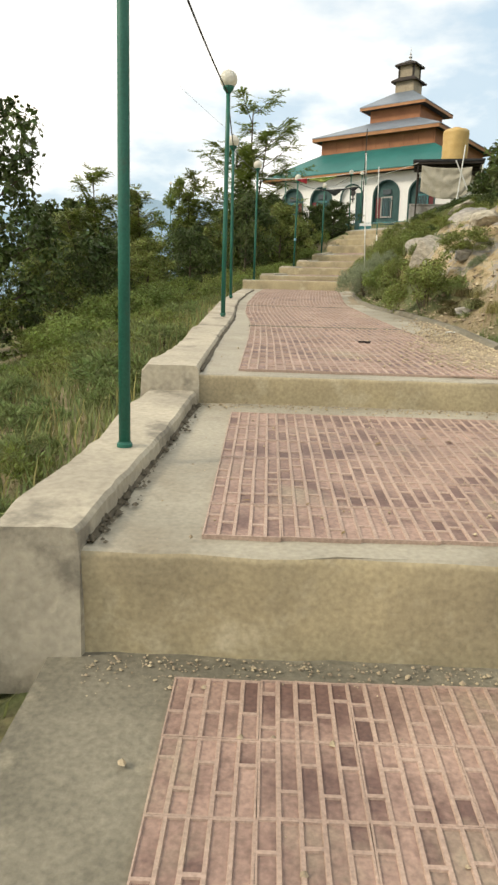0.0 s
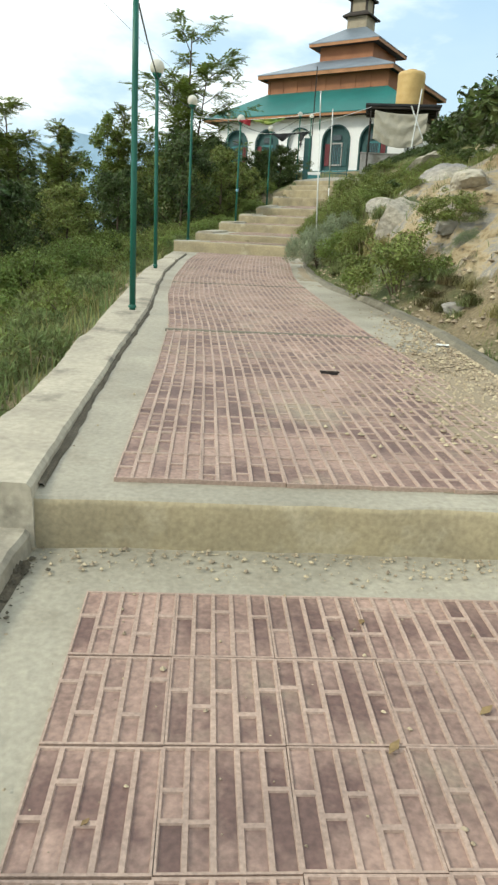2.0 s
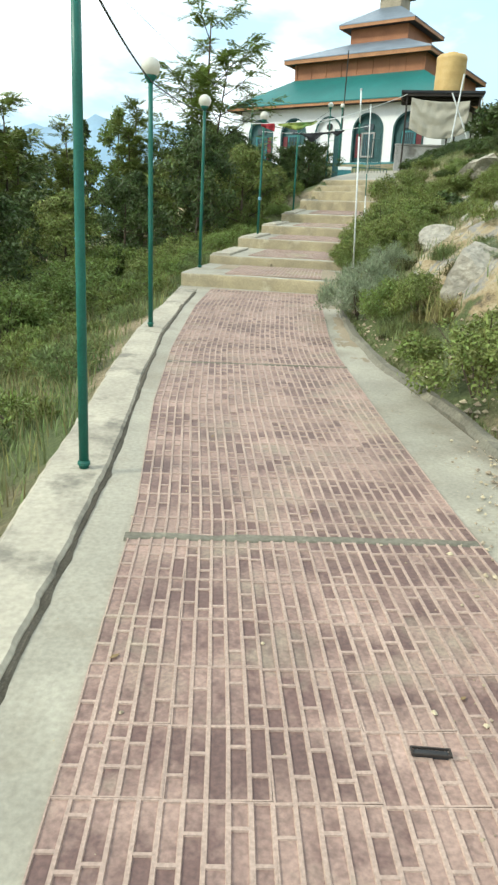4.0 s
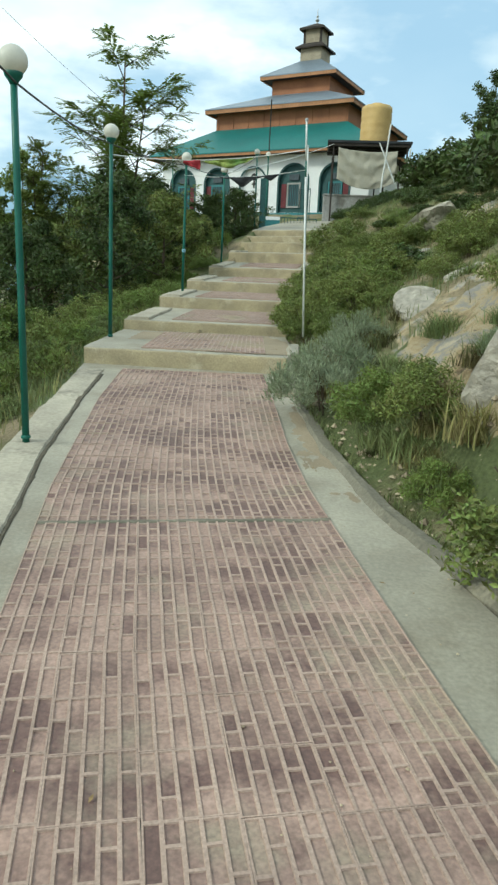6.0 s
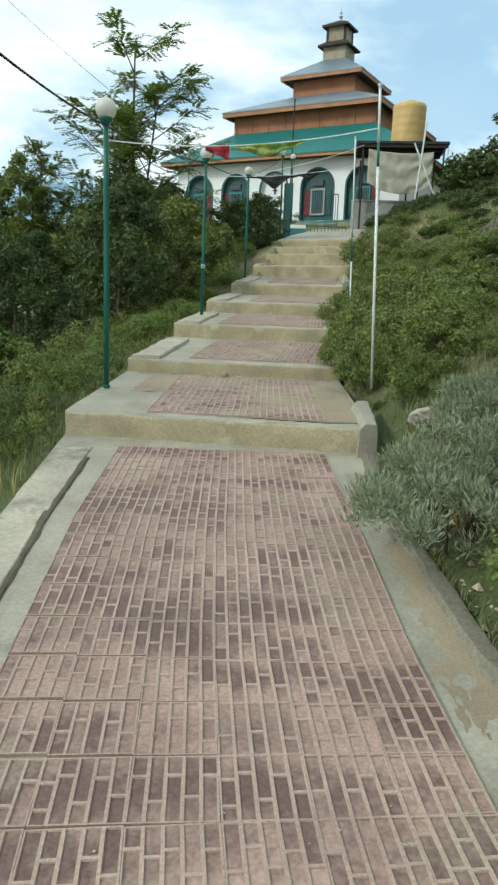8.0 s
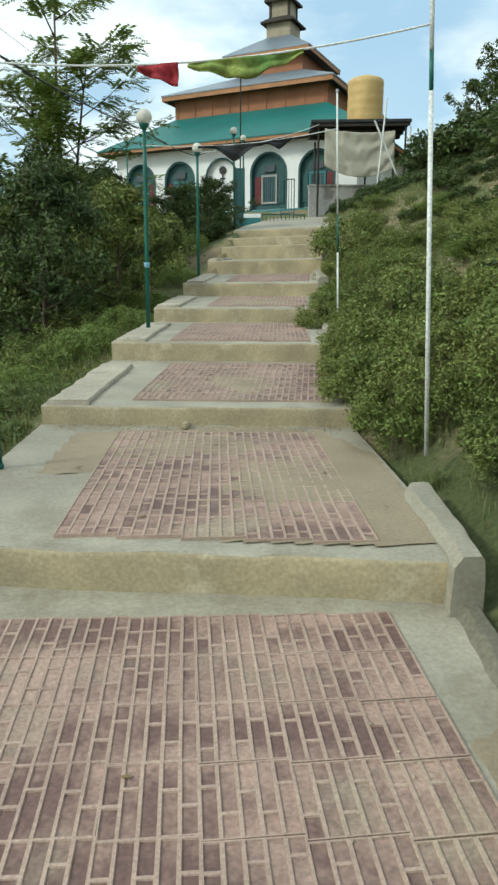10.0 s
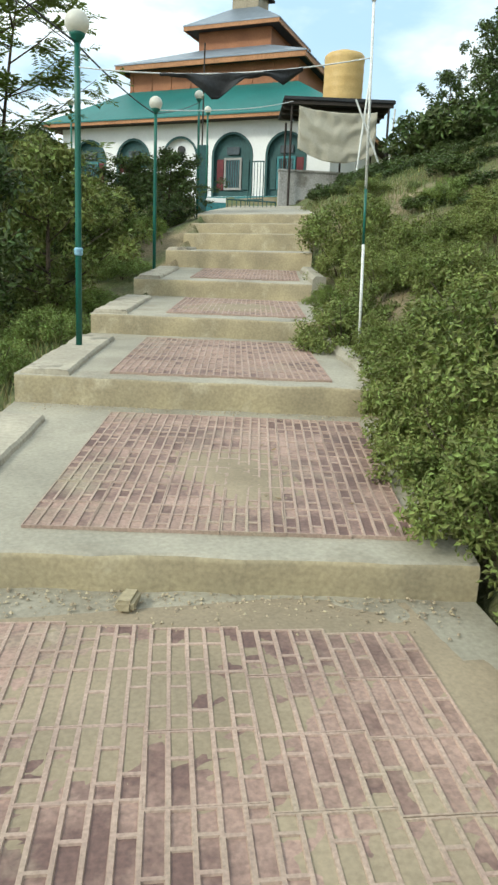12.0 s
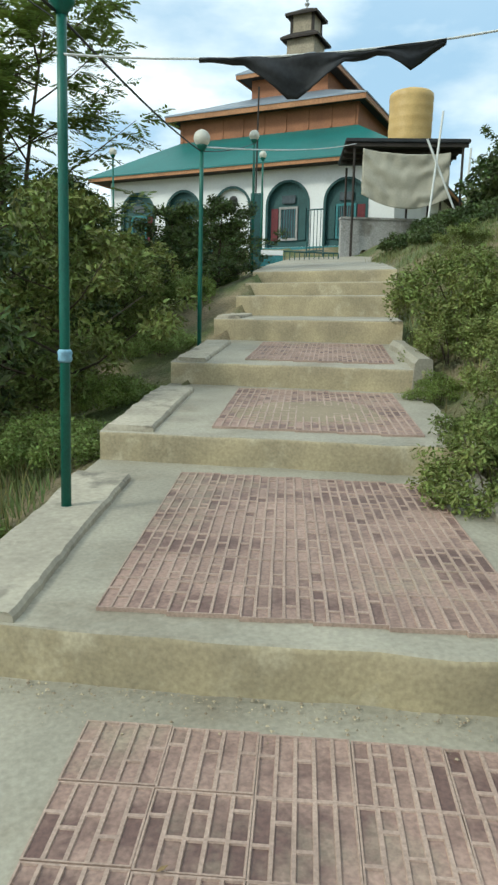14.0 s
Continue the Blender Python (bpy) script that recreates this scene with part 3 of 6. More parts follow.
def tile_mesh(seed):
    """A cast tile: five columns of sunken brick faces between raised pale ridges."""
    rng = random.Random(seed)
    me = bpy.data.meshes.new("tile")
    bm = bmesh.new()
    h = TILE / 2
    w = TILE / 5
    top = 0.0035

    def ring(x0, x1, y0, y1, z):
        return [bm.verts.new((x, y, z)) for x, y in ((x0, y0), (x1, y0), (x1, y1), (x0, y1))]

    for k in range(5):
        style = rng.random()
        side = h * (0.3 if (k + seed) % 2 else -0.3)
        if style < 0.12:
            cuts = []
        elif style < 0.9:
            cuts = [side + rng.uniform(-0.022, 0.022)]
        else:
            cuts = [rng.uniform(-0.09, -0.03), rng.uniform(0.03, 0.09)]
        ys = [-h] + cuts + [h]
        for y0, y1 in zip(ys, ys[1:]):
            x0, x1 = -h + k * w, -h + (k + 1) * w
            gx, gy = rng.uniform(0.0045, 0.0065), rng.uniform(0.0045, 0.0065)
            a = ring(x0, x1, y0, y1, top)
            b = ring(x0 + gx, x1 - gx, y0 + gy, y1 - gy, top)
            floor_z = rng.uniform(-0.0035, -0.001)
            c = ring(x0 + gx + 0.002, x1 - gx - 0.002, y0 + gy + 0.002, y1 - gy - 0.002, floor_z)
            for q in range(4):
                n = (q + 1) % 4
                bm.faces.new((a[q], a[n], b[n], b[q]))
                bm.faces.new((b[q], b[n], c[n], c[q]))
            f = bm.faces.new(ring(x0 + gx + 0.002, x1 - gx - 0.002, y0 + gy + 0.002, y1 - gy - 0.002, floor_z))
            f.material_index = 1
    o, u = ring(-h, h, -h, h, top), ring(-h, h, -h, h, -0.02)
    for q in range(4):
        n = (q + 1) % 4
        bm.faces.new((u[q], u[n], o[n], o[q]))
    bm.normal_update()
    bm.to_mesh(me)
    bm.free()
    me.materials.append(M_MORTAR)
    me.materials.append(M_BRICK)
    return me


TILES = [tile_mesh(s) for s in range(28)]
tile_rng = random.Random(5)


def lay_tiles(parent, lines, cols, skip=None):
    """lines: (left (x, y), right (x, y), z) from front to back; rows of tiles follow them."""
    mids = [Vector((*lerp2(a, b, 0.5), z)) for a, b, z in lines]
    acc = [0.0]
    for p, q in zip(mids, mids[1:]):
        acc.append(acc[-1] + (q - p).length)
    rows = int(acc[-1] / 0.2935)
    step = acc[-1] / rows
    for j in range(rows):
        def at(s):
            return (Vector((interp(s, acc, [a[0][0] for a in lines]), interp(s, acc, [a[0][1] for a in lines]), interp(s, acc, [a[2] for a in lines]))),
                    Vector((interp(s, acc, [a[1][0] for a in lines]), interp(s, acc, [a[1][1] for a in lines]), interp(s, acc, [a[2] for a in lines]))))
        l0, r0 = at(j * step)
        l1, r1 = at((j + 1) * step)
        for i in range(cols):
            t = (i + 0.5) / cols
            c = (l0.lerp(r0, t) + l1.lerp(r1, t)) / 2
            if skip and skip(c.x, c.y):
                continue
            ux = ((r0 - l0) + (r1 - l1)).normalized()
            uy = (l1.lerp(r1, t) - l0.lerp(r0, t)).normalized()
            un = ux.cross(uy).normalized()
            ux = uy.cross(un)
            sx, sy = (r0 - l0).length / cols / (TILE + 0.0012), step / (TILE + 0.0012)
            m = Matrix((ux * sx, uy * sy, un)).transposed().to_4x4()
            m = Matrix.Translation(c + un * (0.0115 + tile_rng.uniform(-0.0006, 0.0006))) @ m @ pose(0, 0, 0, tile_rng.uniform(-0.25, 0.25), tile_rng.uniform(-0.25, 0.25), tile_rng.uniform(-0.5, 0.5) + tile_rng.choice((0, 180)))
            ob = new("tile", tile_rng.choice(TILES))
            ob.parent = parent
            ob.matrix_basis = m


def tile_all():
    S = SLABS
    lay_tiles(S[0], [((0.04, -3.0), (2.08, -3.0), -0.676), ((0.05, 2.68), (2.09, 2.72), -0.237)], 7)
    lay_tiles(S[1], [((0.11, 2.94), (2.15, 3.02), 0.182), ((0.10, 4.98), (2.14, 4.98), 0.331)], 7)
    lay_tiles(S[2], [((0.12, 5.44), (2.10, 5.44), 0.567), ((0.12, 7.4), (2.0, 7.4), 0.68), ((0.10, 9.0), (1.84, 9.0), 0.794), ((-0.04, 11.0), (1.74, 11.0), 0.92), ((-0.09, 13.0), (1.68, 13.0), 1.04),
                     ((-0.06, 14.2), (1.70, 14.0), 1.115), ((0.0, 15.5), (1.77, 15.2), 1.245), ((0.16, 17.0), (1.86, 16.78), 1.38)], 6)
    spans = {3: (0.27, 0.86, 0.05, 0.88), 4: (0.28, 0.92, 0.08, 0.90), 5: (0.25, 0.86, 0.06, 0.88), 6: (0.3, 0.88, 0.1, 0.9), 7: (0.3, 0.9, 0.12, 0.88)}
    for k, (a, b, f0, f1) in spans.items():
        (l0, r0, z0), (l1, r1, z1) = SEGMENTS[k][1][0], SEGMENTS[k][1][1]
        lines = []
        for f in (f0, f1):
            ll, rr = lerp2(l0, l1, f), lerp2(r0, r1, f)
            lines.append((lerp2(ll, rr, a), lerp2(ll, rr, b), z0 + (z1 - z0) * f))
        w = (Vector(lines[0][0]) - Vector(lines[0][1])).length
        lay_tiles(S[k], lines, max(4, round(w / 0.2925)))


# ---- lamp posts ----


def lamp_post(m, height=2.86):
    """Green tubular post with a frosted globe."""
    ob = empty("street_lamp", m, "green painted steel lamp post with a frosted globe", "street lamp", "lamp posts along the walkway")
    g = 0.105
    h = height - 2 * g - 0.04
    part("post", tube([(0, 0, -0.05), (0, 0, 1.1), (0, 0, 2.0), (0, 0, h)], [0.0285, 0.028, 0.027, 0.0255], 12), M_GREEN, ob, smooth=True)
    part("base_plate", lathe([(0.038, -0.01), (0.038, 0.006), (0.033, 0.010), (0.031, 0.018)], 14), M_GREEN, ob)
    part("collar", lathe([(0.03, h - 0.02), (0.038, h), (0.062, h + 0.03), (0.07, h + 0.055), (0.066, h + 0.06)], 16), M_GREEN, ob, "dark green collar under the globe", True)
    bm = bmesh.new()
    bmesh.ops.create_uvsphere(bm, u_segments=20, v_segments=12, radius=g, matrix=Matrix.Translation((0, 0, h + 0.04 + g * 0.93)))
    part("globe", bm, M_GLOBE, ob, "frosted white globe", True)
    return ob


LAMPS = [((-0.35, 3.81, 0.345), 0.6, 0.2), ((-0.27, 9.515, 0.90), 0.3, 0.2), ((-0.43, 14.01, 1.175), 0.2, -0.4), ((-0.12, 18.757, 1.66), 0.2, 0.3), ((1.03, 24.03, 2.28), -0.2, 0.6), ((2.26, 29.3, 2.90), 0.4, 0.2), ((3.85, 34.8, 4.42), 0.2, -0.2)]
for p, rx, ry in LAMPS:
    lamp_post(pose(*p, rx, ry))


def flag_pole(m, height, bands, label):
    ob = empty("pole", m, label, "pole", "thin poles beside the steps")
    zs = [0] + [b for b in bands] + [height]
    for k in range(len(zs) - 1):
        r = 0.014 if k == 0 else 0.0125
        part("pole_section", tube([(0, 0, zs[k] - 0.02), (0, 0, zs[k + 1])], r, 10), M_GREEN if (k % 2 == 1) else M_WHITEPOLE, ob, smooth=True)
    part("cap", lathe([(0.02, height - 0.01), (0.022, height + 0.015), (0.012, height + 0.025)], 10), M_SILVER, ob)
    return ob


flag_pole(pose(2.57, 18.06, 1.80, 0.4, -2.5), 2.78, (2.08, 2.3), "thin white pole with a green band beside the steps")
flag_pole(pose(3.61, 23.5, 2.30, 0.5, -1.8), 3.0, (1.0, 1.5), "tall thin white pole with a green band beside the steps")

# ---- the shrine ----
SHRINE = pose(9.92, 56.55, 0, 0, 0, -35.0)
shrine = empty("shrine_building", SHRINE @ pose(0, 0, 6.4), "white arched timber-tiered shrine with teal and grey roofs", "building")
SB = -6.4   # part meshes are written in true heights


def spart(name, bm, material, label="", parent=None, smooth=False):
    bmesh.ops.translate(bm, vec=(0, 0, SB), verts=bm.verts)
    return part(name, bm, material, parent or shrine, label, smooth)


def hip_roof(u0, v0, z0, u1, v1, z1, thick=0.06, cu=0.0, ribs=0):
    """Four sloping planes from the eave rectangle to the upper rectangle, with ribs."""
    bm = bmesh.new()
    a = [Vector((x * u0 + cu, y * v0, z0)) for x, y in ((-1, -1), (1, -1), (1, 1), (-1, 1))]
    b = [Vector((x * u1 + cu, y * v1, z1)) for x, y in ((-1, -1), (1, -1), (1, 1), (-1, 1))]
    lo = [bm.verts.new(p - Vector((0, 0, thick))) for p in a + b]
    hi = [bm.verts.new(p) for p in a + b]
    for k in range(4):
        n = (k + 1) % 4
        bm.faces.new((hi[k], hi[n], hi[4 + n], hi[4 + k]))
        bm.faces.new((lo[n], lo[k], lo[4 + k], lo[4 + n]))
        bm.faces.new((lo[k], lo[n], hi[n], hi[k]))
    bm.faces.new(hi[4:])
    for k in range(4):
        n = (k + 1) % 4
        for r in range(1, ribs):
            t = r / ribs
            p, q = a[k].lerp(a[n], t), b[k].lerp(b[n], t)
            # ribs run straight up the slope and stop at the hip
            mid = (b[k] + b[n]) / 2
            e = (a[n] - a[k]).normalized()
            s = (p - (a[k] + a[n]) / 2).dot(e)
            half = (b[n] - b[k]).length / 2
            full = (a[n] - a[k]).length / 2
            f = 1.0 if abs(s) <= half else (full - abs(s)) / (full - half)
            q = p + ((b[k] + b[n]) / 2 - (a[k] + a[n]) / 2) * f
            w = e * 0.018
            vs = [bm.verts.new(x) for x in (p - w, p + w, q + w, q - w)]
            us = [bm.verts.new(x.co + Vector((0, 0, 0.03))) for x in vs]
            bm.faces.new(us)
            for i in range(4):
                bm.faces.new((vs[i], vs[(i + 1) % 4], us[(i + 1) % 4], us[i]))
    return bm


def ring_box(u, v, z0, z1, w, cu=0.0):
    bm = bmesh.new()
    add_box(bm, -u + cu, u + cu, -v, -v + w, z0, z1)
    add_box(bm, -u + cu, u + cu, v - w, v, z0, z1)
    add_box(bm, -u + cu, -u + w + cu, -v + w, v - w, z0, z1)
    add_box(bm, u - w + cu, u + cu, -v + w, v - w, z0, z1)
    return bm


def arch_wall(v_front, v_back, z0, z1, u_min, u_max, arches, segs=14):
    """A wall along u with round-headed openings (centre, half width, spring height, sill)."""
    bm = bmesh.new()

    def quad(p):
        bm.faces.new([bm.verts.new(x) for x in p])
    cuts = []
    u = u_min
    for c, hw, zs, sill in arches:
        cuts.append((u, c - hw, None))
        cuts.append((c - hw, c + hw, (c, hw, zs, sill)))
        u = c + hw
    cuts.append((u, u_max, None))
    for v, s in ((v_front, 1), (v_back, -1)):
        for a, b, arch in cuts:
            if arch is None:
                q = [(a, v, z0), (b, v, z0), (b, v, z1), (a, v, z1)]
                quad(q if s > 0 else q[::-1])
                continue
            c, hw, zs, sill = arch
            q = [(a, v, z0), (b, v, z0), (b, v, sill), (a, v, sill)]
            quad(q if s > 0 else q[::-1])
            for k in range(segs):
                t0, t1 = math.pi * (1 - k / segs), math.pi * (1 - (k + 1) / segs)
                p0, p1 = (c + hw * math.cos(t0), zs + hw * math.sin(t0)), (c + hw * math.cos(t1), zs + hw * math.sin(t1))
                q = [(p0[0], v, p0[1]), (p1[0], v, p1[1]), (p1[0], v, z1), (p0[0], v, z1)]
                quad(q if s > 0 else q[::-1])
    for c, hw, zs, sill in arches:
        pts = [(c - hw, sill)] + [(c + hw * math.cos(math.pi * (1 - k / segs)), zs + hw * math.sin(math.pi * (1 - k / segs))) for k in range(segs + 1)] + [(c + hw, sill)]
        for (x0, y0), (x1, y1) in zip(pts, pts[1:] + pts[:1]):
            quad([(x0, v_front, y0), (x0, v_back, y0), (x1, v_back, y1), (x1, v_front, y1)])
    for a in (u_min, u_max):
        quad([(a, v_front, z0), (a, v_back, z0), (a, v_back, z1), (a, v_front, z1)])
    quad([(u_min, v_front, z1), (u_max, v_front, z1), (u_max, v_back, z1), (u_min, v_back, z1)])
    bmesh.ops.remove_doubles(bm, verts=bm.verts, dist=0.0005)
    bmesh.ops.recalc_face_normals(bm, faces=bm.faces)
    return bm


VF = -7.0
ARCHES = [(-5.20, 0.93), (-2.80, 0.90), (-0.36, 0.90), (2.22, 0.98), (4.72, 0.93)]
ZS = 8.42


def arch_fill(c, hw, zs, sill, v, inset=0.0, segs=14):
    """A flat panel that fills an arch."""
    bm = bmesh.new()
    pts = [(c - hw + inset, sill)] + [(c + (hw - inset) * math.cos(math.pi * (1 - k / segs)), zs + (hw - inset) * math.sin(math.pi * (1 - k / segs))) for k in range(segs + 1)] + [(c + hw - inset, sill)]
    f = bm.faces.new([bm.verts.new((x, v, z)) for x, z in pts])
    r = bmesh.ops.extrude_face_region(bm, geom=[f])
    bmesh.ops.translate(bm, vec=(0, 0.05, 0), verts=[q for q in r["geom"] if isinstance(q, bmesh.types.BMVert)])
    bmesh.ops.recalc_face_normals(bm, faces=bm.faces)
    return bm


def arch_band(c, hw, zs, sill, v, width, depth, segs=16):
    """The raised moulding round an arch."""
    bm = bmesh.new()
    ring = []
    for r in (hw, hw - width):
        ring.append([(c - r, sill)] + [(c + r * math.cos(math.pi * (1 - k / segs)), zs + r * math.sin(math.pi * (1 - k / segs))) for k in range(segs + 1)] + [(c + r, sill)])
    for k in range(len(ring[0]) - 1):
        p = [ring[0][k], ring[0][k + 1], ring[1][k + 1], ring[1][k]]
        vs = [bm.verts.new((x, v, z)) for x, z in p]
        ws = [bm.verts.new((x, v - depth, z)) for x, z in p]
        bm.faces.new(ws)
        for i in range(4):
            bm.faces.new((vs[i], vs[(i + 1) % 4], ws[(i + 1) % 4], ws[i]))
    bmesh.ops.recalc_face_normals(bm, faces=bm.faces)
    return bm


def build_shrine():
    spart("front_wall", arch_wall(VF, VF + 0.35, 6.3, 9.85, -6.7, 6.7, [(c, w, ZS, 6.72) for c, w in ARCHES]), M_WHITEW, "whitewashed wall with round arches")
    spart("side_wall", box(6.35, 6.7, VF + 0.35, 6.6, 6.3, 9.85), M_WHITEW)
    spart("side_wall", box(-6.7, -6.35, VF + 0.35, 6.6, 6.3, 9.85), M_WHITEW)
    spart("rear_wall", box(-6.35, 6.35, 6.25, 6.6, 6.3, 9.85), M_WHITEW)
    spart("plinth", box(-6.85, 6.85, VF - 0.12, VF - 0.004, 6.2, 6.70), M_TEALB, "turquoise painted plinth")
    for k, (c, w) in enumerate(ARCHES):
        white = k == 2
        panel = spart("arch_panel", arch_fill(c, w - 0.003, ZS, 6.72, VF + 0.17), M_WHITEW if white else M_TEALD, "white blind arch panel" if white else "dark teal arch panel")
        spart("arch_moulding", arch_band(c, w + 0.0, ZS, 6.72, VF - 0.002, 0.10, 0.03), M_TEALD if not white else M_TEALD, "dark teal arch moulding")
        if white:
            em = lathe([(0.16, 0.0), (0.2, 0.02), (0.2, 0.05), (0.1, 0.06)], 14)
            bmesh.ops.transform(em, matrix=pose(c, VF + 0.165, 8.75, 90), verts=em.verts)
            spart("emblem", em, M_BLACKW, "dark round emblem on the blind arch")
            spart("emblem", box(c - 0.03, c + 0.03, VF + 0.10, VF + 0.165, 8.15, 8.6, bevel=0.01), M_BLACKW)
            spart("emblem", box(c - 0.14, c + 0.14, VF + 0.10, VF + 0.165, 8.33, 8.39, bevel=0.01), M_BLACKW)
            continue
        # window with frame, panes, bars and curtains
        z0, z1 = 7.0, 8.35
        fr = ring_frame(c - 0.42, c + 0.42, z0, z1, VF + 0.08, 0.09)
        spart("window_frame", fr, M_PLASTER if k in (3,) else M_TEALB, "painted window frame")
        spart("pane", box(c - 0.33, c - 0.004, VF + 0.12, VF + 0.14, z0 + 0.09, z1 - 0.09), M_GLASS, "dark glass pane")
        spart("pane", box(c + 0.004, c + 0.33, VF + 0.12, VF + 0.14, z0 + 0.09, z1 - 0.09), M_GLASS, "dark glass pane")
        for b in range(6):
            x = c - 0.28 + b * 0.112
            spart("window_bar", box(x - 0.01, x + 0.01, VF + 0.085, VF + 0.105, z0 + 0.09, z1 - 0.09), M_TEALB)
        for sx in (-1, 1):
            spart("shutter", box(c + sx * 0.62 - 0.16, c + sx * 0.62 + 0.16, VF + 0.11, VF + 0.16, z0, z1 - 0.05, bevel=0.01), M_MAROON if (k + (sx > 0)) % 2 else M_TEALD, "maroon shutter panel")
        spart("transom", box(c - 0.30, c + 0.30, VF + 0.09, VF + 0.15, 8.48, 8.80, bevel=0.01), M_GLASS, "small dark transom window")
    # lower teal roof
    lower = spart("lower_roof", hip_roof(7.45, 7.75, 10.02, 4.3, 4.65, 11.95), M_TEALR, "teal corrugated sheet roof")
    spart("lower_fascia", ring_box(7.42, 7.72, 9.82, 9.97, 0.06), M_FASCIA, "brown timber fascia board")
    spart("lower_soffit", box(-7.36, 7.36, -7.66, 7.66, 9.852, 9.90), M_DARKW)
    # second tier
    spart("upper_wall", box(-4.35, 4.35, -4.7, 4.7, 11.6, 12.86), M_ORANGE, "varnished timber upper wall")
    for s in range(9):
        x = -4.2 + s * 1.05
        spart("wall_batten", box(x - 0.04, x + 0.04, -4.735, -4.698, 11.95, 12.8), M_ORANGE)
    spart("upper_roof", hip_roof(4.86, 5.31, 13.04, 1.9, 2.05, 14.38), M_GREYR, "grey metal sheet roof")
    spart("upper_fascia", ring_box(4.83, 5.28, 12.76, 12.99, 0.07), M_FASCIA, "brown timber fascia board")
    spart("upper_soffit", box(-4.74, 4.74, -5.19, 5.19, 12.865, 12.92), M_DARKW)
    # third tier
    spart("top_wall", box(-1.95, 1.95, -2.0, 2.0, 14.2, 15.22), M_ORANGE, "varnished timber top wall")
    spart("top_roof", hip_roof(2.56, 2.6, 15.42, 0.72, 0.72, 16.62), M_GREYR, "grey metal sheet roof")
    spart("top_fascia", ring_box(2.54, 2.58, 15.18, 15.37, 0.06), M_FASCIA, "brown timber fascia board")
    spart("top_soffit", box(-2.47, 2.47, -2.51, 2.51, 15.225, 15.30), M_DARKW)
    # spire
    spart("spire_base", box(-0.72, 0.72, -0.72, 0.72, 16.2, 17.36, bevel=0.02), M_SPIRE, "weathered timber spire base")
    spart("spire_cornice", hip_roof(0.98, 0.98, 17.40, 0.62, 0.62, 17.66, 0.10), M_DARKW, "dark cornice")
    lantern = spart("spire_lantern", box(-0.56, 0.56, -0.56, 0.56, 17.5, 18.5, bevel=0.02), M_SPIRE, "weathered timber lantern")
    for sx, sy in ((-1, -1), (1, -1), (1, 1), (-1, 1)):
        spart("lantern_post", box(sx * 0.55 - 0.06, sx * 0.55 + 0.06, sy * 0.55 - 0.06, sy * 0.55 + 0.06, 17.6, 18.5), M_DARKW)
    spart("spire_cap", hip_roof(0.82, 0.82, 18.52, 0.08, 0.08, 18.92, 0.12), M_DARKW, "dark pointed spire cap")
    spart("finial", lathe([(0.10, 18.85), (0.05, 19.0), (0.13, 19.12), (0.05, 19.24), (0.09, 19.34), (0.025, 19.44), (0.02, 19.75)], 10), M_SILVER, "metal finial")


def ring_frame(u0, u1, z0, z1, v, w, d=0.06):
    bm = bmesh.new()
    add_box(bm, u0, u1, v, v + d, z1 - w, z1)
    add_box(bm, u0, u1, v, v + d, z0, z0 + w)
    add_box(bm, u0, u0 + w, v, v + d, z0 + w, z1 - w)
    add_box(bm, u1 - w, u1, v, v + d, z0 + w, z1 - w)
    return bm


build_shrine()

# ---- plants ----
vr = np.random.RandomState(11)


def leaf_mesh(name, clumps, n, size, material, aspect=0.45, up=0.3, shell=0.55, rs=None):
    """n small folded leaves spread over ball-shaped clumps (x, y, z, r)."""
    rs = rs or vr
    cl = np.array(clumps, float)
    w = cl[:, 3] ** 2
    pick = rs.choice(len(cl), n, p=w / w.sum())
    d = rs.normal(size=(n, 3))
    d /= np.linalg.norm(d, axis=1)[:, None]
    rad = cl[pick, 3] * (shell + (1 - shell) * rs.rand(n)) * (0.75 + 0.5 * rs.rand(n))
    c = cl[pick, :3] + d * rad[:, None] * np.array([1, 1, 0.85])
    # blades lie open to the light round each clump; upright kinds point along their twigs
    nor = d + rs.normal(size=(n, 3)) * 0.45 + np.array([0, 0, 0.55])
    twig = d + rs.normal(size=(n, 3)) * 0.5 + np.array([0, 0, up])
    if up > 0.6:
        nor = rs.normal(size=(n, 3)) + d * 0.4
        axis_v = twig
    else:
        axis_v = np.cross(nor, rs.normal(size=(n, 3))) + 0.35 * twig
    axis_v /= np.linalg.norm(axis_v, axis=1)[:, None] + 1e-9
    side = np.cross(axis_v, nor)
    side /= np.linalg.norm(side, axis=1)[:, None] + 1e-9
    nor = np.cross(side, axis_v)
    s = size * (0.6 + 0.8 * rs.rand(n))[:, None]
    v = np.empty((n, 4, 3))
    v[:, 0] = c
    v[:, 1] = c + axis_v * s * 0.5 + side * s * aspect * 0.5 + nor * s * 0.1
    v[:, 2] = c + axis_v * s
    v[:, 3] = c + axis_v * s * 0.5 - side * s * aspect * 0.5 + nor * s * 0.1
    me = bpy.data.meshes.new(name)
    me.from_pydata(v.reshape(-1, 3).tolist(), [], np.arange(4 * n).reshape(n, 4).tolist())
    me.materials.append(material)
    return me


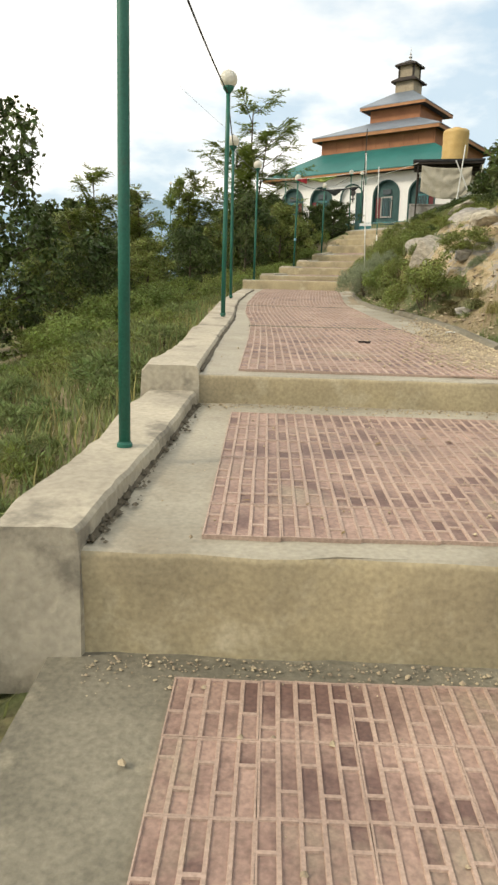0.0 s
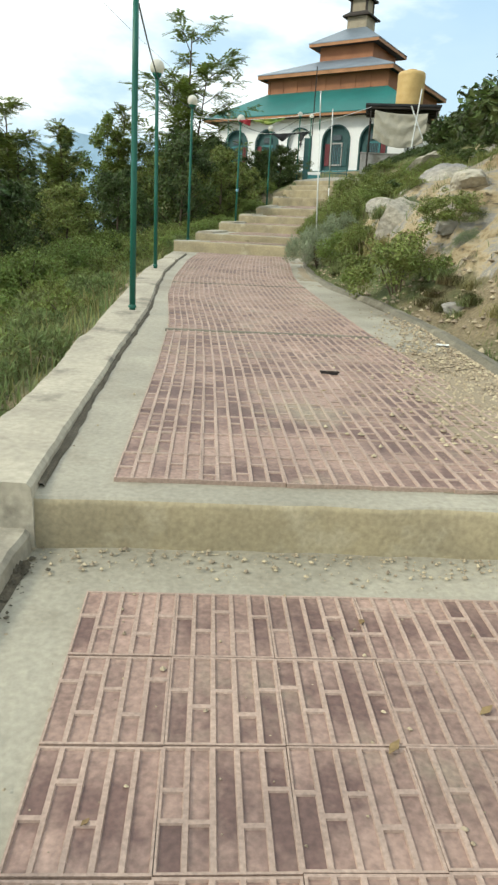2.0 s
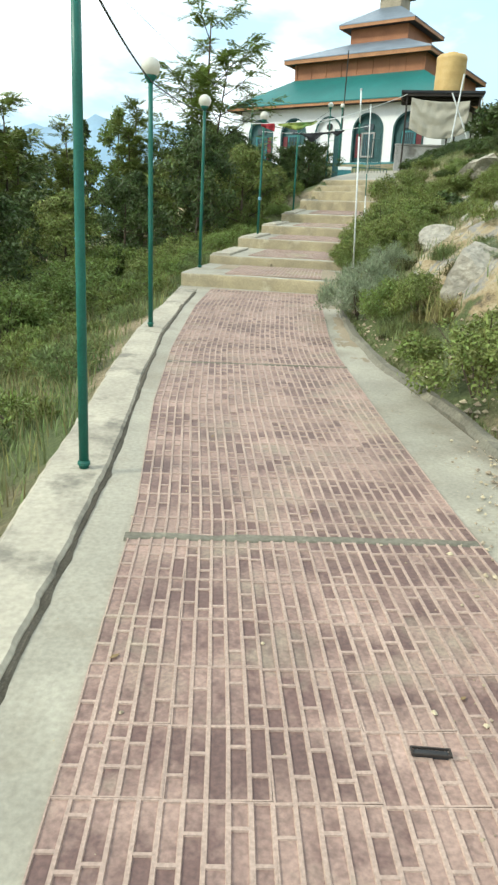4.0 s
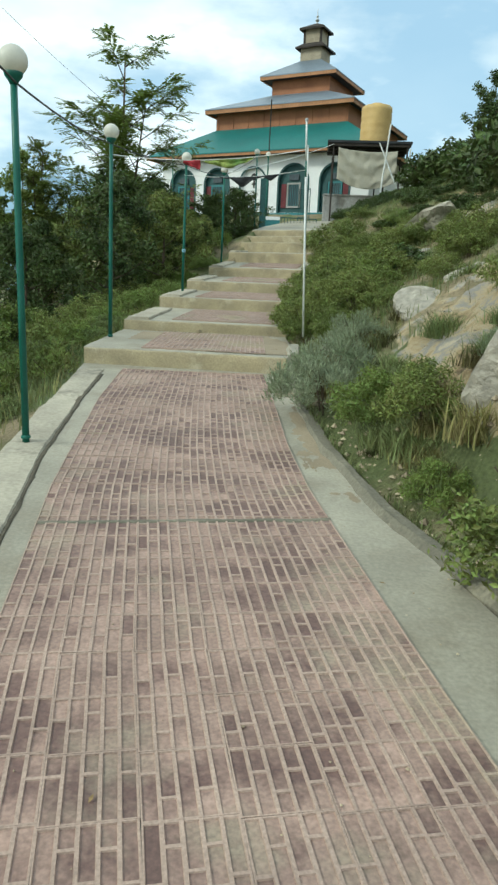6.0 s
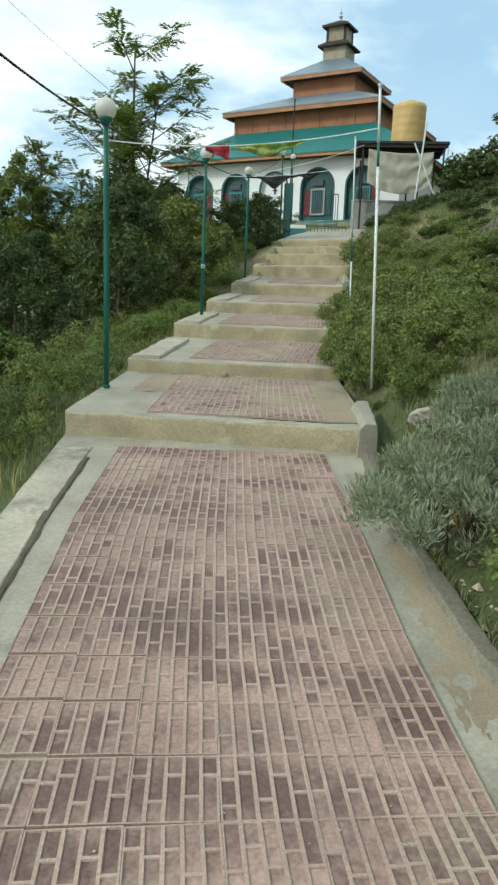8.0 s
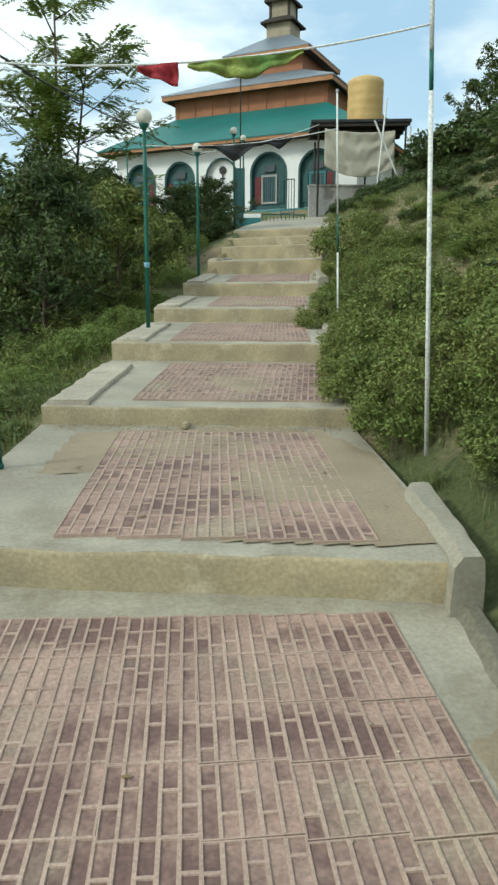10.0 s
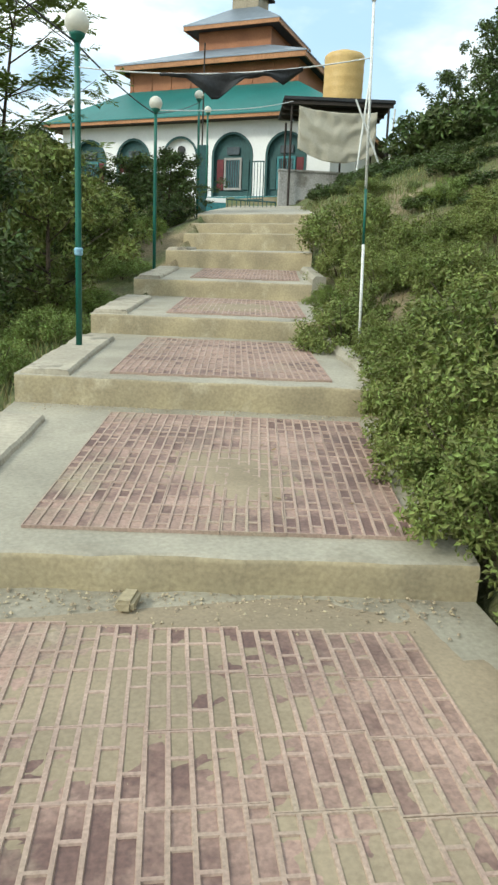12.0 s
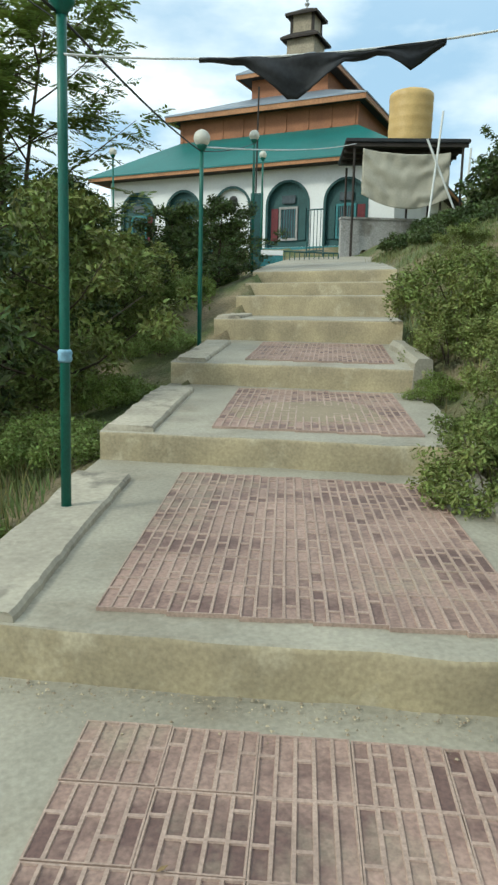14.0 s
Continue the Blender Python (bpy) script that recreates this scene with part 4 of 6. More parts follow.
def blade_mesh(name, pts, hgt, wid, material, lean=0.35, rs=None):
    """Grass blades, two bent pieces each, rooted at pts."""
    rs = rs or vr
    p = np.array(pts, float)
    n = len(p)
    a = rs.rand(n) * 2 * np.pi
    h = hgt * (0.45 + 0.9 * rs.rand(n))
    out = np.stack([np.cos(a), np.sin(a), np.zeros(n)], 1)
    side = np.stack([-np.sin(a), np.cos(a), np.zeros(n)], 1) * (wid * (0.6 + 0.8 * rs.rand(n)))[:, None]
    l = (lean * (0.3 + rs.rand(n)))[:, None]
    up = np.array([0, 0, 1.0])
    v = np.empty((n, 5, 3))
    v[:, 0], v[:, 1] = p - side, p + side
    m = p + up * (h * 0.55)[:, None] + out * l * h[:, None] * 0.3
    v[:, 2], v[:, 3] = m + side * 0.75, m - side * 0.75
    v[:, 4] = p + up * h[:, None] + out * l * h[:, None]
    faces = []
    for k in range(n):
        b = 5 * k
        faces.append((b, b + 1, b + 2, b + 3))
        faces.append((b + 3, b + 2, b + 4))
    me = bpy.data.meshes.new(name)
    me.from_pydata(v.reshape(-1, 3).tolist(), [], faces)
    me.materials.append(material)
    return me


def stems(n, r, h, rs, thick=0.012):
    bm = bmesh.new()
    for k in range(n):
        a = rs.rand() * 6.283
        q = r * (0.2 + 0.7 * rs.rand())
        z = h * (0.5 + 0.4 * rs.rand())
        add_tube(bm, [(0.05 * math.cos(a), 0.05 * math.sin(a), -0.08), (q * 0.45 * math.cos(a), q * 0.45 * math.sin(a), z * 0.5), (q * math.cos(a), q * math.sin(a), z)], [thick, thick * 0.7, thick * 0.35], 5)
    return bm


def bush(r, h, n, size, material, label, seed, name="bush", aspect=0.45, clumps=16, group="", up=0.3, stem_n=5):
    """A rounded shrub of stems and leafy clumps, built at the origin."""
    rs = np.random.RandomState(seed)
    ob = empty(name, Matrix(), label, "bush", group)
    cl = []
    for k in range(clumps * 3):
        a, q = rs.rand() * 6.283, math.sqrt(rs.rand()) * r * 0.85
        top = h * (0.95 - 0.6 * (q / r) ** 2) * (0.85 + 0.25 * rs.rand())
        z = top * (0.15 + 0.8 * rs.rand() ** 0.6)
        cl.append((q * math.cos(a), q * math.sin(a), z, min(r, h) * (0.10 + 0.13 * rs.rand())))
    me = leaf_mesh("foliage", cl, n, size, material, aspect, up, 0.35, rs)
    f = new("foliage", me)
    f.parent = ob
    for q in range(stem_n):
        part("stem", stems(1, r * 0.8, h, rs, 0.012 * max(1, h)), M_BARK, ob)
    return ob


def tree(height, crown_r, n, size, material, label, seed, trunk=0.12, bare=0.3, limbs=14, name="tree", aspect=0.5, flat=1.0):
    """A tapered, slightly bent trunk with limbs that carry leafy clumps."""
    rs = np.random.RandomState(seed)
    ob = empty(name, Matrix(), label, "tree")
    bm = bmesh.new()
    pts, rad = [], []
    bx, by = rs.normal() * 0.03, rs.normal() * 0.03
    for k in range(9):
        t = k / 8
        pts.append((bx * height * t * t + 0.05 * math.sin(5 * t + seed), by * height * t * t + 0.05 * math.cos(4 * t), height * t * 0.95 - 0.2))
        rad.append(trunk * (1.08 - t) + 0.008)
    add_tube(bm, pts, rad, 8)
    cl = []
    for k in range(limbs):
        t = bare + (1 - bare) * (k + rs.rand()) / limbs
        i = min(7, int(t * 8))
        p = Vector(pts[i]).lerp(Vector(pts[i + 1]), t * 8 - i)
        a = k * 2.4 + rs.rand()
        prof = math.sin(math.pi * min(1, 0.25 + 0.75 * (t - bare) / (1 - bare))) * 0.75 + 0.25
        L = crown_r * prof * (0.7 + 0.5 * rs.rand())
        e = p + Vector((math.cos(a) * L, math.sin(a) * L, L * 0.45 * flat))
        md = p.lerp(e, 0.5) + Vector((0, 0, -0.06 * L))
        add_tube(bm, [p, md, e], [rad[i] * 0.45, rad[i] * 0.28, 0.008], 5)
        for q in range(8):
            f = 0.35 + 0.1 * q
            c = p.lerp(e, min(f, 1.02)) + Vector(rs.normal(size=3)) * 0.17 * L
            cl.append((c.x, c.y, c.z, crown_r * (0.08 + 0.12 * rs.rand())))
    part("trunk", bm, M_BARK, ob, smooth=True)
    f = new("crown", leaf_mesh("crown", cl, n, size, material, aspect, 0.1, 0.3, rs))
    f.parent = ob
    return ob


def frond_tree(height, crown_r, label, seed, material=None, lower=0.22):
    """A slender open tree with long feathery leaves in tufts at the branch ends."""
    rs = np.random.RandomState(seed)
    ob = empty("slender_tree", Matrix(), label, "tree")
    bm = bmesh.new()
    tips = []
    trunks = [(0, 0, height, 0.055), (0.35, 0.1, height * 0.82, 0.04), (-0.4, 0.2, height * 0.72, 0.04)]
    for tx, ty, h, r in trunks:
        lean = (tx * 1.3 + rs.normal() * 0.15, ty + rs.normal() * 0.2)
        pts = [(tx * 0.4 + lean[0] * (k / 7) ** 1.5, ty * 0.4 + lean[1] * (k / 7) ** 1.5 + 0.08 * math.sin(k), h * k / 7 - 0.2 * (k == 0)) for k in range(8)]
        add_tube(bm, pts, [r * (1.1 - k / 7.5) + 0.006 for k in range(8)], 7)
        for b in range(14):
            t = lower + (1 - lower) * b / 14
            i = min(6, int(t * 7))
            p = Vector(pts[i]).lerp(Vector(pts[i + 1]), t * 7 - i)
            a = b * 2.4 + rs.rand() * 1.2
            L = crown_r * (0.25 + 0.35 * rs.rand()) * (1.15 - t * 0.6)
            e = p + Vector((math.cos(a) * L, math.sin(a) * L, L * (0.6 + 0.6 * rs.rand())))
            add_tube(bm, [p, p.lerp(e, 0.5) - Vector((0, 0, 0.05)), e], [0.018, 0.012, 0.005], 4)
            for f in (0.3, 0.45, 0.6, 0.72, 0.86, 1.0):
                tips.append((p.lerp(e, f), a))
        tips.append((Vector(pts[-1]), 0))
        tips.append((Vector(pts[-1]), 2))
    part("trunk", bm, M_BARK, ob, smooth=True)
    V, Fc = [], []
    for p, a in tips:
        for k in range(4):
            b = a + rs.normal() * 1.2
            d = Vector((math.cos(b), math.sin(b), rs.uniform(-0.4, 1.0))).normalized()
            L = rs.uniform(0.3, 0.6)
            for q in range(10):
                base = p + d * L * (0.2 + 0.8 * q / 9) - Vector((0, 0, 0.12 * L * (q / 9) ** 2))
                for sgn in (-1, 1):
                    s = d.cross(Vector((0, 0, 1))).normalized() * sgn
                    ax = (s + d * 0.5 + Vector((0, 0, rs.uniform(-0.5, 0.1)))).normalized()
                    le = rs.uniform(0.10, 0.17)
                    wv = d * 0.024
                    i0 = len(V)
                    V.extend([tuple(base), tuple(base + ax * le * 0.5 + wv), tuple(base + ax * le), tuple(base + ax * le * 0.5 - wv)])
                    Fc.append((i0, i0 + 1, i0 + 2, i0 + 3))
    me = bpy.data.meshes.new("crown")
    me.from_pydata(V, [], Fc)
    me.materials.append(material or M_LEAF_M)
    f = new("crown", me)
    f.parent = ob
    return ob


def put_on(proto, x, y, scale=1.0, turn=0.0, tall=1.0, sink=0.05, z=None):
    gz = ground_z(x, y) if z is None else z
    return copy_thing(proto, pose(x, y, gz - sink, 0, 0, turn) @ Matrix.Diagonal((scale, scale, scale * tall, 1)))


def place_first(proto, x, y, scale=1.0, turn=0.0, tall=1.0, sink=0.05):
    proto.matrix_basis = pose(x, y, ground_z(x, y) - sink, 0, 0, turn) @ Matrix.Diagonal((scale, scale, scale * tall, 1))


def spread(protos, spots):
    """spots: (x, y, scale, turn, tall); the first of each kind is the original."""
    used = set()
    for k, (x, y, s, turn, tall) in enumerate(spots):
        p = protos[k % len(protos)]
        if p.name not in used:
            used.add(p.name)
            pending.append((p, x, y, s, turn, tall))
        else:
            put_on(p, x, y, s, turn, tall)


pending = []
pr = random.Random(21)

# thicket and trees on the open side
thick = [tree(4.0, 1.55, 9000, 0.13, (M_LEAF_D, M_LEAF_D, M_LEAF_M)[k], "dark green leafy shrub tree in the thicket", 40 + k, 0.06, 0.04, 20, "thicket_tree", 0.42) for k in range(3)]
spots = []
SKY_X, SKY_Z = [-9, -5, -3.4, -1.7, -0.7, 0.5, 1.6, 3.0, 6], [3.6, 3.9, 4.3, 5.0, 5.9, 5.6, 4.7, 4.2, 4.0]
for x, y in ((3.1, 34.2), (2.1, 32.6), (1.3, 31.0), (0.3, 31.8), (-0.7, 30.2), (-1.6, 29.0), (-2.7, 28.2), (0.1, 35.0), (-1.9, 33.4), (2.4, 37.6), (1.0, 39.4), (-4.3, 27.0), (3.6, 40.0), (2.2, 43.4), (-1.0, 41.0), (-3.6, 36.0),
             (-2.5, 25.2), (-3.6, 23.0), (-5.0, 25.0), (-4.6, 20.6), (-6.2, 22.0), (-6.3, 29.5), (-8.0, 26.0), (0.6, 28.4), (-0.7, 26.8), (-9.5, 31.0), (-6.8, 16.0), (-8.6, 19.5), (4.6, 44.5)):
    target = 2.6 + (interp(0.69 + (x - 0.69) * 19.6 / max(6, y - 10.4), SKY_X, SKY_Z) - 2.6) * (y - 10.4) / 19.6
    if x > 0.3 and y > 30:
        target = min(target, 3.15 + 0.137 * (y - 18.6))
    g = ground_z(x, y)
    hgt = max(1.8, target - g - 0.25)
    s = min(1.25, max(0.6, hgt / 4.0))
    spots.append((x, y, s, pr.uniform(0, 360), hgt / (4.0 * s)))
spread(thick, spots)

big = tree(8.0, 2.7, 15000, 0.17, M_LEAF_D, "tall broad-leaved tree with a dark crown", 61, 0.16, 0.2, 24, "tree", 0.6)
spread([big], [(-7.4, 17.4, 0.98, 20, 1.0), (-12.5, 25.0, 0.9, 140, 0.85)])
fr = frond_tree(7.7, 3.3, "slender open tree with feathery leaves above the thicket", 5, M_LEAF_Y)
spread([fr], [(-0.8, 33.0, 1.28, 0, 0.70)])
fr2 = frond_tree(6.0, 1.6, "small feathery tree at the edge of the slope", 9)
spread([fr2], [(-6.6, 28.4, 1.0, 40, 1.0), (-5.4, 31.0, 0.8, 130, 1.0), (-3.0, 31.0, 0.75, 220, 1.05)])
yel = tree(4.2, 1.1, 5000, 0.13, M_LEAF_Y, "young yellow-green tree in the thicket", 71, 0.05, 0.1, 16, "young_tree", 0.4)
spread([yel], [(-3.7, 32.0, 1.05, 0, 1.05), (-7.8, 23.5, 0.7, 80, 0.8)])
pop = tree(9.0, 0.95, 6000, 0.22, M_LEAF_D, "distant narrow dark green poplar", 81, 0.1, 0.12, 26, "poplar", 0.6, 1.6)
spread([pop], [(-10.4, 59.0, 1.05, 0, 1.0), (-12.2, 60.5, 0.95, 90, 0.9), (-13.6, 58.0, 1.0, 30, 0.8), (-16.5, 62.0, 1.1, 60, 0.85)])
far = tree(6.0, 2.6, 7000, 0.26, M_LEAF_D, "distant leafy tree on the lower slope", 91, 0.12, 0.08, 20, "distant_tree", 0.6)
spread([far], [(-11 - 5.5 * k + 2.0 * math.sin(k * 2.1), 42 + 7 * math.sin(k * 1.7) + 3 * k, 1.0 + 0.25 * math.sin(k), 40 * k, 1.0) for k in range(9)])

# shrubs on the bank
grn = [bush(0.75, 0.95, 9000, 0.046, M_LEAF_M, "bushy green shrub on the bank beside the steps", 100 + k, "shrub", 0.45, 26) for k in range(3)]
spots = [(3.62, 23.95, 0.78, 0, 0.9), (5.25, 28.0, 1.25, 40, 0.95), (4.85, 27.3, 0.8, 80, 0.9), (3.5, 20.7, 0.95, 10, 1.0), (3.15, 19.2, 0.72, 200, 1.0), (3.9, 21.8, 0.95, 60, 0.9), (4.4, 23.2, 0.75, 150, 0.9), (3.35, 18.2, 0.75, 100, 1.0),
         (4.1, 19.5, 0.9, 250, 0.85), (4.5, 25.2, 0.75, 300, 0.9), (5.0, 24.4, 0.6, 20, 0.8), (5.1, 26.3, 0.8, 120, 0.8), (4.9, 21.4, 0.65, 10, 0.8), (6.0, 28.3, 0.7, 75, 0.8), (2.62, 11.15, 0.95, 33, 0.95), (3.2, 11.3, 0.6, 200, 0.8), (2.6, 13.35, 0.55, 120, 1.0), (2.98, 20.15, 0.7, 20, 1.0),
         (3.15, 21.1, 0.72, 140, 1.0), (3.5, 22.0, 0.7, 220, 0.9), (4.0, 24.6, 0.7, 10, 0.9), (3.05, 18.7, 0.62, 310, 1.0), (4.4, 17.8, 0.5, 30, 0.8), (3.5, 17.2, 0.5, 50, 0.8), (2.95, 17.6, 0.55, 10, 1.0), (6.2, 30.0, 0.7, 240, 0.8), (6.9, 31.5, 0.7, 20, 0.8), (5.6, 19.9, 0.6, 140, 0.7), (3.7, 22.9, 0.55, 75, 0.9)]
sr = random.Random(77)
while len(spots) < 66:
    y = sr.uniform(18.2, 27.5)
    x = right_x(y) + sr.uniform(0.85, 3.3)
    spots.append((x, y, sr.uniform(0.5, 0.85), sr.uniform(0, 360), sr.uniform(0.65, 0.9)))
spots += [(2.78, 18.9, 0.66, 40, 1.0), (2.85, 19.75, 0.7, 190, 1.0), (3.0, 20.6, 0.66, 260, 1.0)]
spread(grn, spots)
brt = [bush(0.7, 0.8, 7000, 0.044, M_LEAF_Y, "bright green low shrub on the bank", 120 + k, "low_shrub", 0.42, 18) for k in range(2)]
spread(brt, [(3.75, 18.9, 0.8, 0, 0.9), (4.5, 20.5, 0.8, 50, 0.8), (2.9, 16.3, 0.45, 100, 0.8), (2.45, 13.9, 0.7, 20, 0.9), (2.4, 12.5, 0.42, 70, 1.0), (5.0, 22.4, 0.6, 10, 0.7), (4.3, 26.4, 0.5, 0, 0.9), (7.4, 29.0, 0.8, 60, 0.8)])
sage = bush(0.62, 0.85, 15000, 0.050, M_LEAF_G, "silvery grey-green shrub leaning over the walkway edge", 131, "sage_shrub", 0.17, 30, up=1.3)
spread([sage], [(2.22, 14.95, 1.0, 0, 1.0), (2.75, 15.75, 0.7, 100, 0.9), (3.1, 13.0, 0.45, 10, 0.9), (3.3, 10.9, 0.3, 10, 0.9)])
hill = bush(1.2, 1.25, 2200, 0.155, M_LEAF_D, "dark green scrub on the upper hillside", 141, "hill_scrub", 0.5, 24, stem_n=1)
hs = []
hr = random.Random(4)
for k in range(100):
    y = hr.uniform(15, 62)
    d = hr.uniform(4.2, 17)
    if y > 44 and d < 8:
        continue
    hs.append((right_x(y) + d, y, hr.uniform(0.7, 1.35), hr.uniform(0, 360), hr.uniform(0.75, 1.1)))
for x, y in ((5.2, 13.2), (6.5, 14.5), (7.0, 16.5), (6.4, 11.5), (8.2, 13.0), (8.0, 18.5), (7.6, 10.0), (9.5, 15.5), (9.8, 12.0), (10.5, 20.5), (9.0, 22.0)):
    hs.append((x, y, hr.uniform(0.8, 1.15), hr.uniform(0, 360), 0.85))
for k in range(70):
    y = hr.uniform(19, 43)
    hs.append((right_x(y) + 2.0 + 4.5 * hr.random(), y, hr.uniform(0.32, 0.55), hr.uniform(0, 360), hr.uniform(0.5, 0.7)))
for k in range(24):
    y = hr.uniform(32.5, 42)
    hs.append((right_x(y) + hr.uniform(0.8, 3.4), y, hr.uniform(0.3, 0.5), hr.uniform(0, 360), 0.75))
for k in range(16):
    y = 27 + k * 1.1
    hs.append((right_x(y) + 2.8 + 2.2 * hr.random(), y, hr.uniform(0.3, 0.5), hr.uniform(0, 360), 0.7))
spread([hill], hs)
low = [bush(1.0, 1.15, 8000, 0.06, (M_LEAF_Y, M_LEAF_M)[k], "green bush at the foot of the thicket", 170 + k, "bush", 0.45, 28) for k in range(2)]
lr = random.Random(12)
spread(low, [(left_x(y) - lr.uniform(0.8, 1.2) - 0.9 * (k % 2), y, lr.uniform(0.45, 0.65) + 0.25 * (k % 2), lr.uniform(0, 360), lr.uniform(0.8, 1.05)) for k, y in enumerate((20.8, 21.8, 22.6, 23.6, 24.3, 25.4, 26.2, 27.2, 28.0, 29.0, 29.9, 31.0, 32.0, 33.2, 34.6, 36.2))]
       + [(left_x(y) - lr.uniform(2.6, 4.2), y, lr.uniform(0.9, 1.3), lr.uniform(0, 360), 0.9) for y in (14.5, 16.0, 17.2, 18.4, 19.6, 20.6, 21.8, 23.0, 24.4)])
rt = tree(5.0, 1.7, 5200, 0.17, M_LEAF_D, "open tree on the hill skyline", 151, 0.08, 0.25, 14, "hill_tree", 0.45)
spread([rt], [(22.0, 57.0, 1.1, 0, 1.0), (15.6, 41.0, 0.75, 90, 1.0), (19.0, 47.0, 0.8, 30, 1.0), (12.6, 27.0, 0.3, 60, 1.0), (14.0, 31.0, 0.4, 10, 0.9), (24.5, 62.0, 1.0, 70, 1.0)])
for p, x, y, s, turn, tall in pending:
    place_first(p, x, y, s, turn, tall)

# grass and herbs


def grass_stuff(name, n, area, hgt, wid, material, label, seed, dens=None, lean=0.35):
    rs = np.random.RandomState(seed)
    pts = []
    x0, x1, y0, y1 = area
    while len(pts) < n:
        x, y = rs.uniform(x0, x1), rs.uniform(y0, y1)
        if left_x(y) - 0.1 < x < right_x(y) + 0.10:
            continue
        if dens and rs.rand() > dens(x, y):
            continue
        pts.append((x, y, ground_z(x, y) - 0.01))
    ob = new(name, blade_mesh(name, pts, hgt, wid, material, lean, rs))
    return tagged(ob, label, "grass", kind="stuff")


def dens_left(x, y):
    d = left_x(y) - x
    if d < 0:
        return 0.0
    return (0.35 + 0.65 * smooth(0.1, 0.6, d)) * (0.25 + 0.75 * smooth(-0.25, 0.2, nz(x, y, 4, 0.9))) * (1 - 0.75 * smooth(3, 7, d))


def dens_right(x, y):
    d = x - right_x(y)
    if d < 0.05:
        return 0.0
    rocky = 0.10 if 9 < y < 15.5 else 0.5
    return smooth(0.0, 0.5, d) * rocky * (0.15 + 0.85 * smooth(-0.15, 0.25, nz(x, y, 9, 0.8))) * (1 - 0.6 * smooth(4, 8, d))


grass_stuff("grass", 36000, (-7.5, 0.8, -2.0, 27.0), 0.15, 0.007, M_GRASS, "long green grass and weeds on the falling slope", 1, dens_left, 0.5)
grass_stuff("dry_grass", 9000, (-7.5, 0.8, -2.0, 27.0), 0.26, 0.005, M_STRAW, "dry yellow grass among the green", 2, dens_left, 0.5)
grass_stuff("bank_grass", 34000, (2.0, 10.0, 4.0, 36.0), 0.13, 0.005, M_GRASS, "green grass patches on the bank", 3, dens_right, 0.6)
grass_stuff("bank_dry_grass", 14000, (2.0, 10.0, 3.0, 36.0), 0.15, 0.004, M_STRAW, "dry yellow grass on the bank", 4, dens_right, 0.6)


def grass_tuft(material, hgt, n, seed, label):
    """A tussock of bent blades that spread from one root."""
    rs = np.random.RandomState(seed)
    ob = empty("grass_tuft", Matrix(), label, "grass")
    pts = np.concatenate([rs.normal(size=(n, 2)) * 0.11, np.zeros((n, 1)) - 0.02], 1)
    f = new("foliage", blade_mesh("foliage", pts, hgt, 0.006, material, 0.75, rs))
    f.parent = ob
    return ob


M_HEATH = mat("brown_heath", (0.085, 0.095, 0.035), (0.15, 0.12, 0.055), 1.1, 12, 0.8, 0, vary=(0.02, 0.4), trans=0.25)
tufts = [grass_tuft(M_HEATH, 0.24, 460, 201, "dark olive-brown grass tussock on the bank"), grass_tuft(M_HEATH, 0.17, 520, 204, "low dark olive-brown grass tussock on the bank"), grass_tuft(M_GRASS, 0.30, 420, 202, "green grass tussock on the bank"), grass_tuft(M_STRAW, 0.34, 380, 203, "dry yellow grass tussock on the bank")]
pending = []
ts = []
tr = random.Random(31)
while len(ts) < 268:
    y = tr.uniform(4.0, 16.5)
    d = 0.32 + 6.0 * tr.random() ** 1.3
    x = right_x(y) + d
    bare = rockiness(x, y)
    if tr.random() < bare * 0.66 or nz(x, y, 5, 1.1) < -0.1 + 0.25 * bare:
        continue
    ts.append((x, y, tr.uniform(0.5, 1.0) * (0.65 if y < 10 else 0.9), tr.uniform(0, 360), tr.uniform(0.45, 0.85)))
tr.shuffle(ts)
spread(tufts, ts)
for p, x, y, q, turn, tall in pending:
    place_first(p, x, y, q, turn, tall)
for x, y, q in ((2.52, 12.95, 1.2), (2.6, 13.2, 1.3), (2.45, 13.1, 1.0), (2.55, 12.6, 1.0), (2.5, 12.3, 0.9)):
    put_on(tufts[-1], x, y, q, tr.uniform(0, 360), 1.0)
for k in range(22):
    y = tr.uniform(16.3, 18.9)
    put_on(tufts[k % 3], right_x(y) + tr.uniform(0.28, 1.3), y, tr.uniform(0.7, 1.1), tr.uniform(0, 360), 0.8)
herb = [bush(0.32, 0.42, 1000, 0.05, M_LEAF_M, "low green herb on the slope", 160, "herb", 0.3, 12, up=0.8, stem_n=1), bush(0.3, 0.38, 1000, 0.05, M_GRASS, "low olive-green herb on the slope", 161, "herb", 0.28, 12, up=0.8, stem_n=1)]
pending = []
es = []
er = random.Random(8)
while len(es) < 210:
    y = er.uniform(0.5, 25)
    d = er.uniform(0.35, 4.2)
    if nz(d, y, 3, 0.9) < -0.3:
        continue
    es.append((left_x(y) - d, y, er.uniform(0.7, 1.6), er.uniform(0, 360), er.uniform(0.7, 1.0)))
while len(es) < 245:
    y = er.uniform(7, 33)
    es.append((right_x(y) + er.uniform(0.35, 3.5), y, er.uniform(0.4, 0.9), er.uniform(0, 360), er.uniform(0.7, 1.0)))
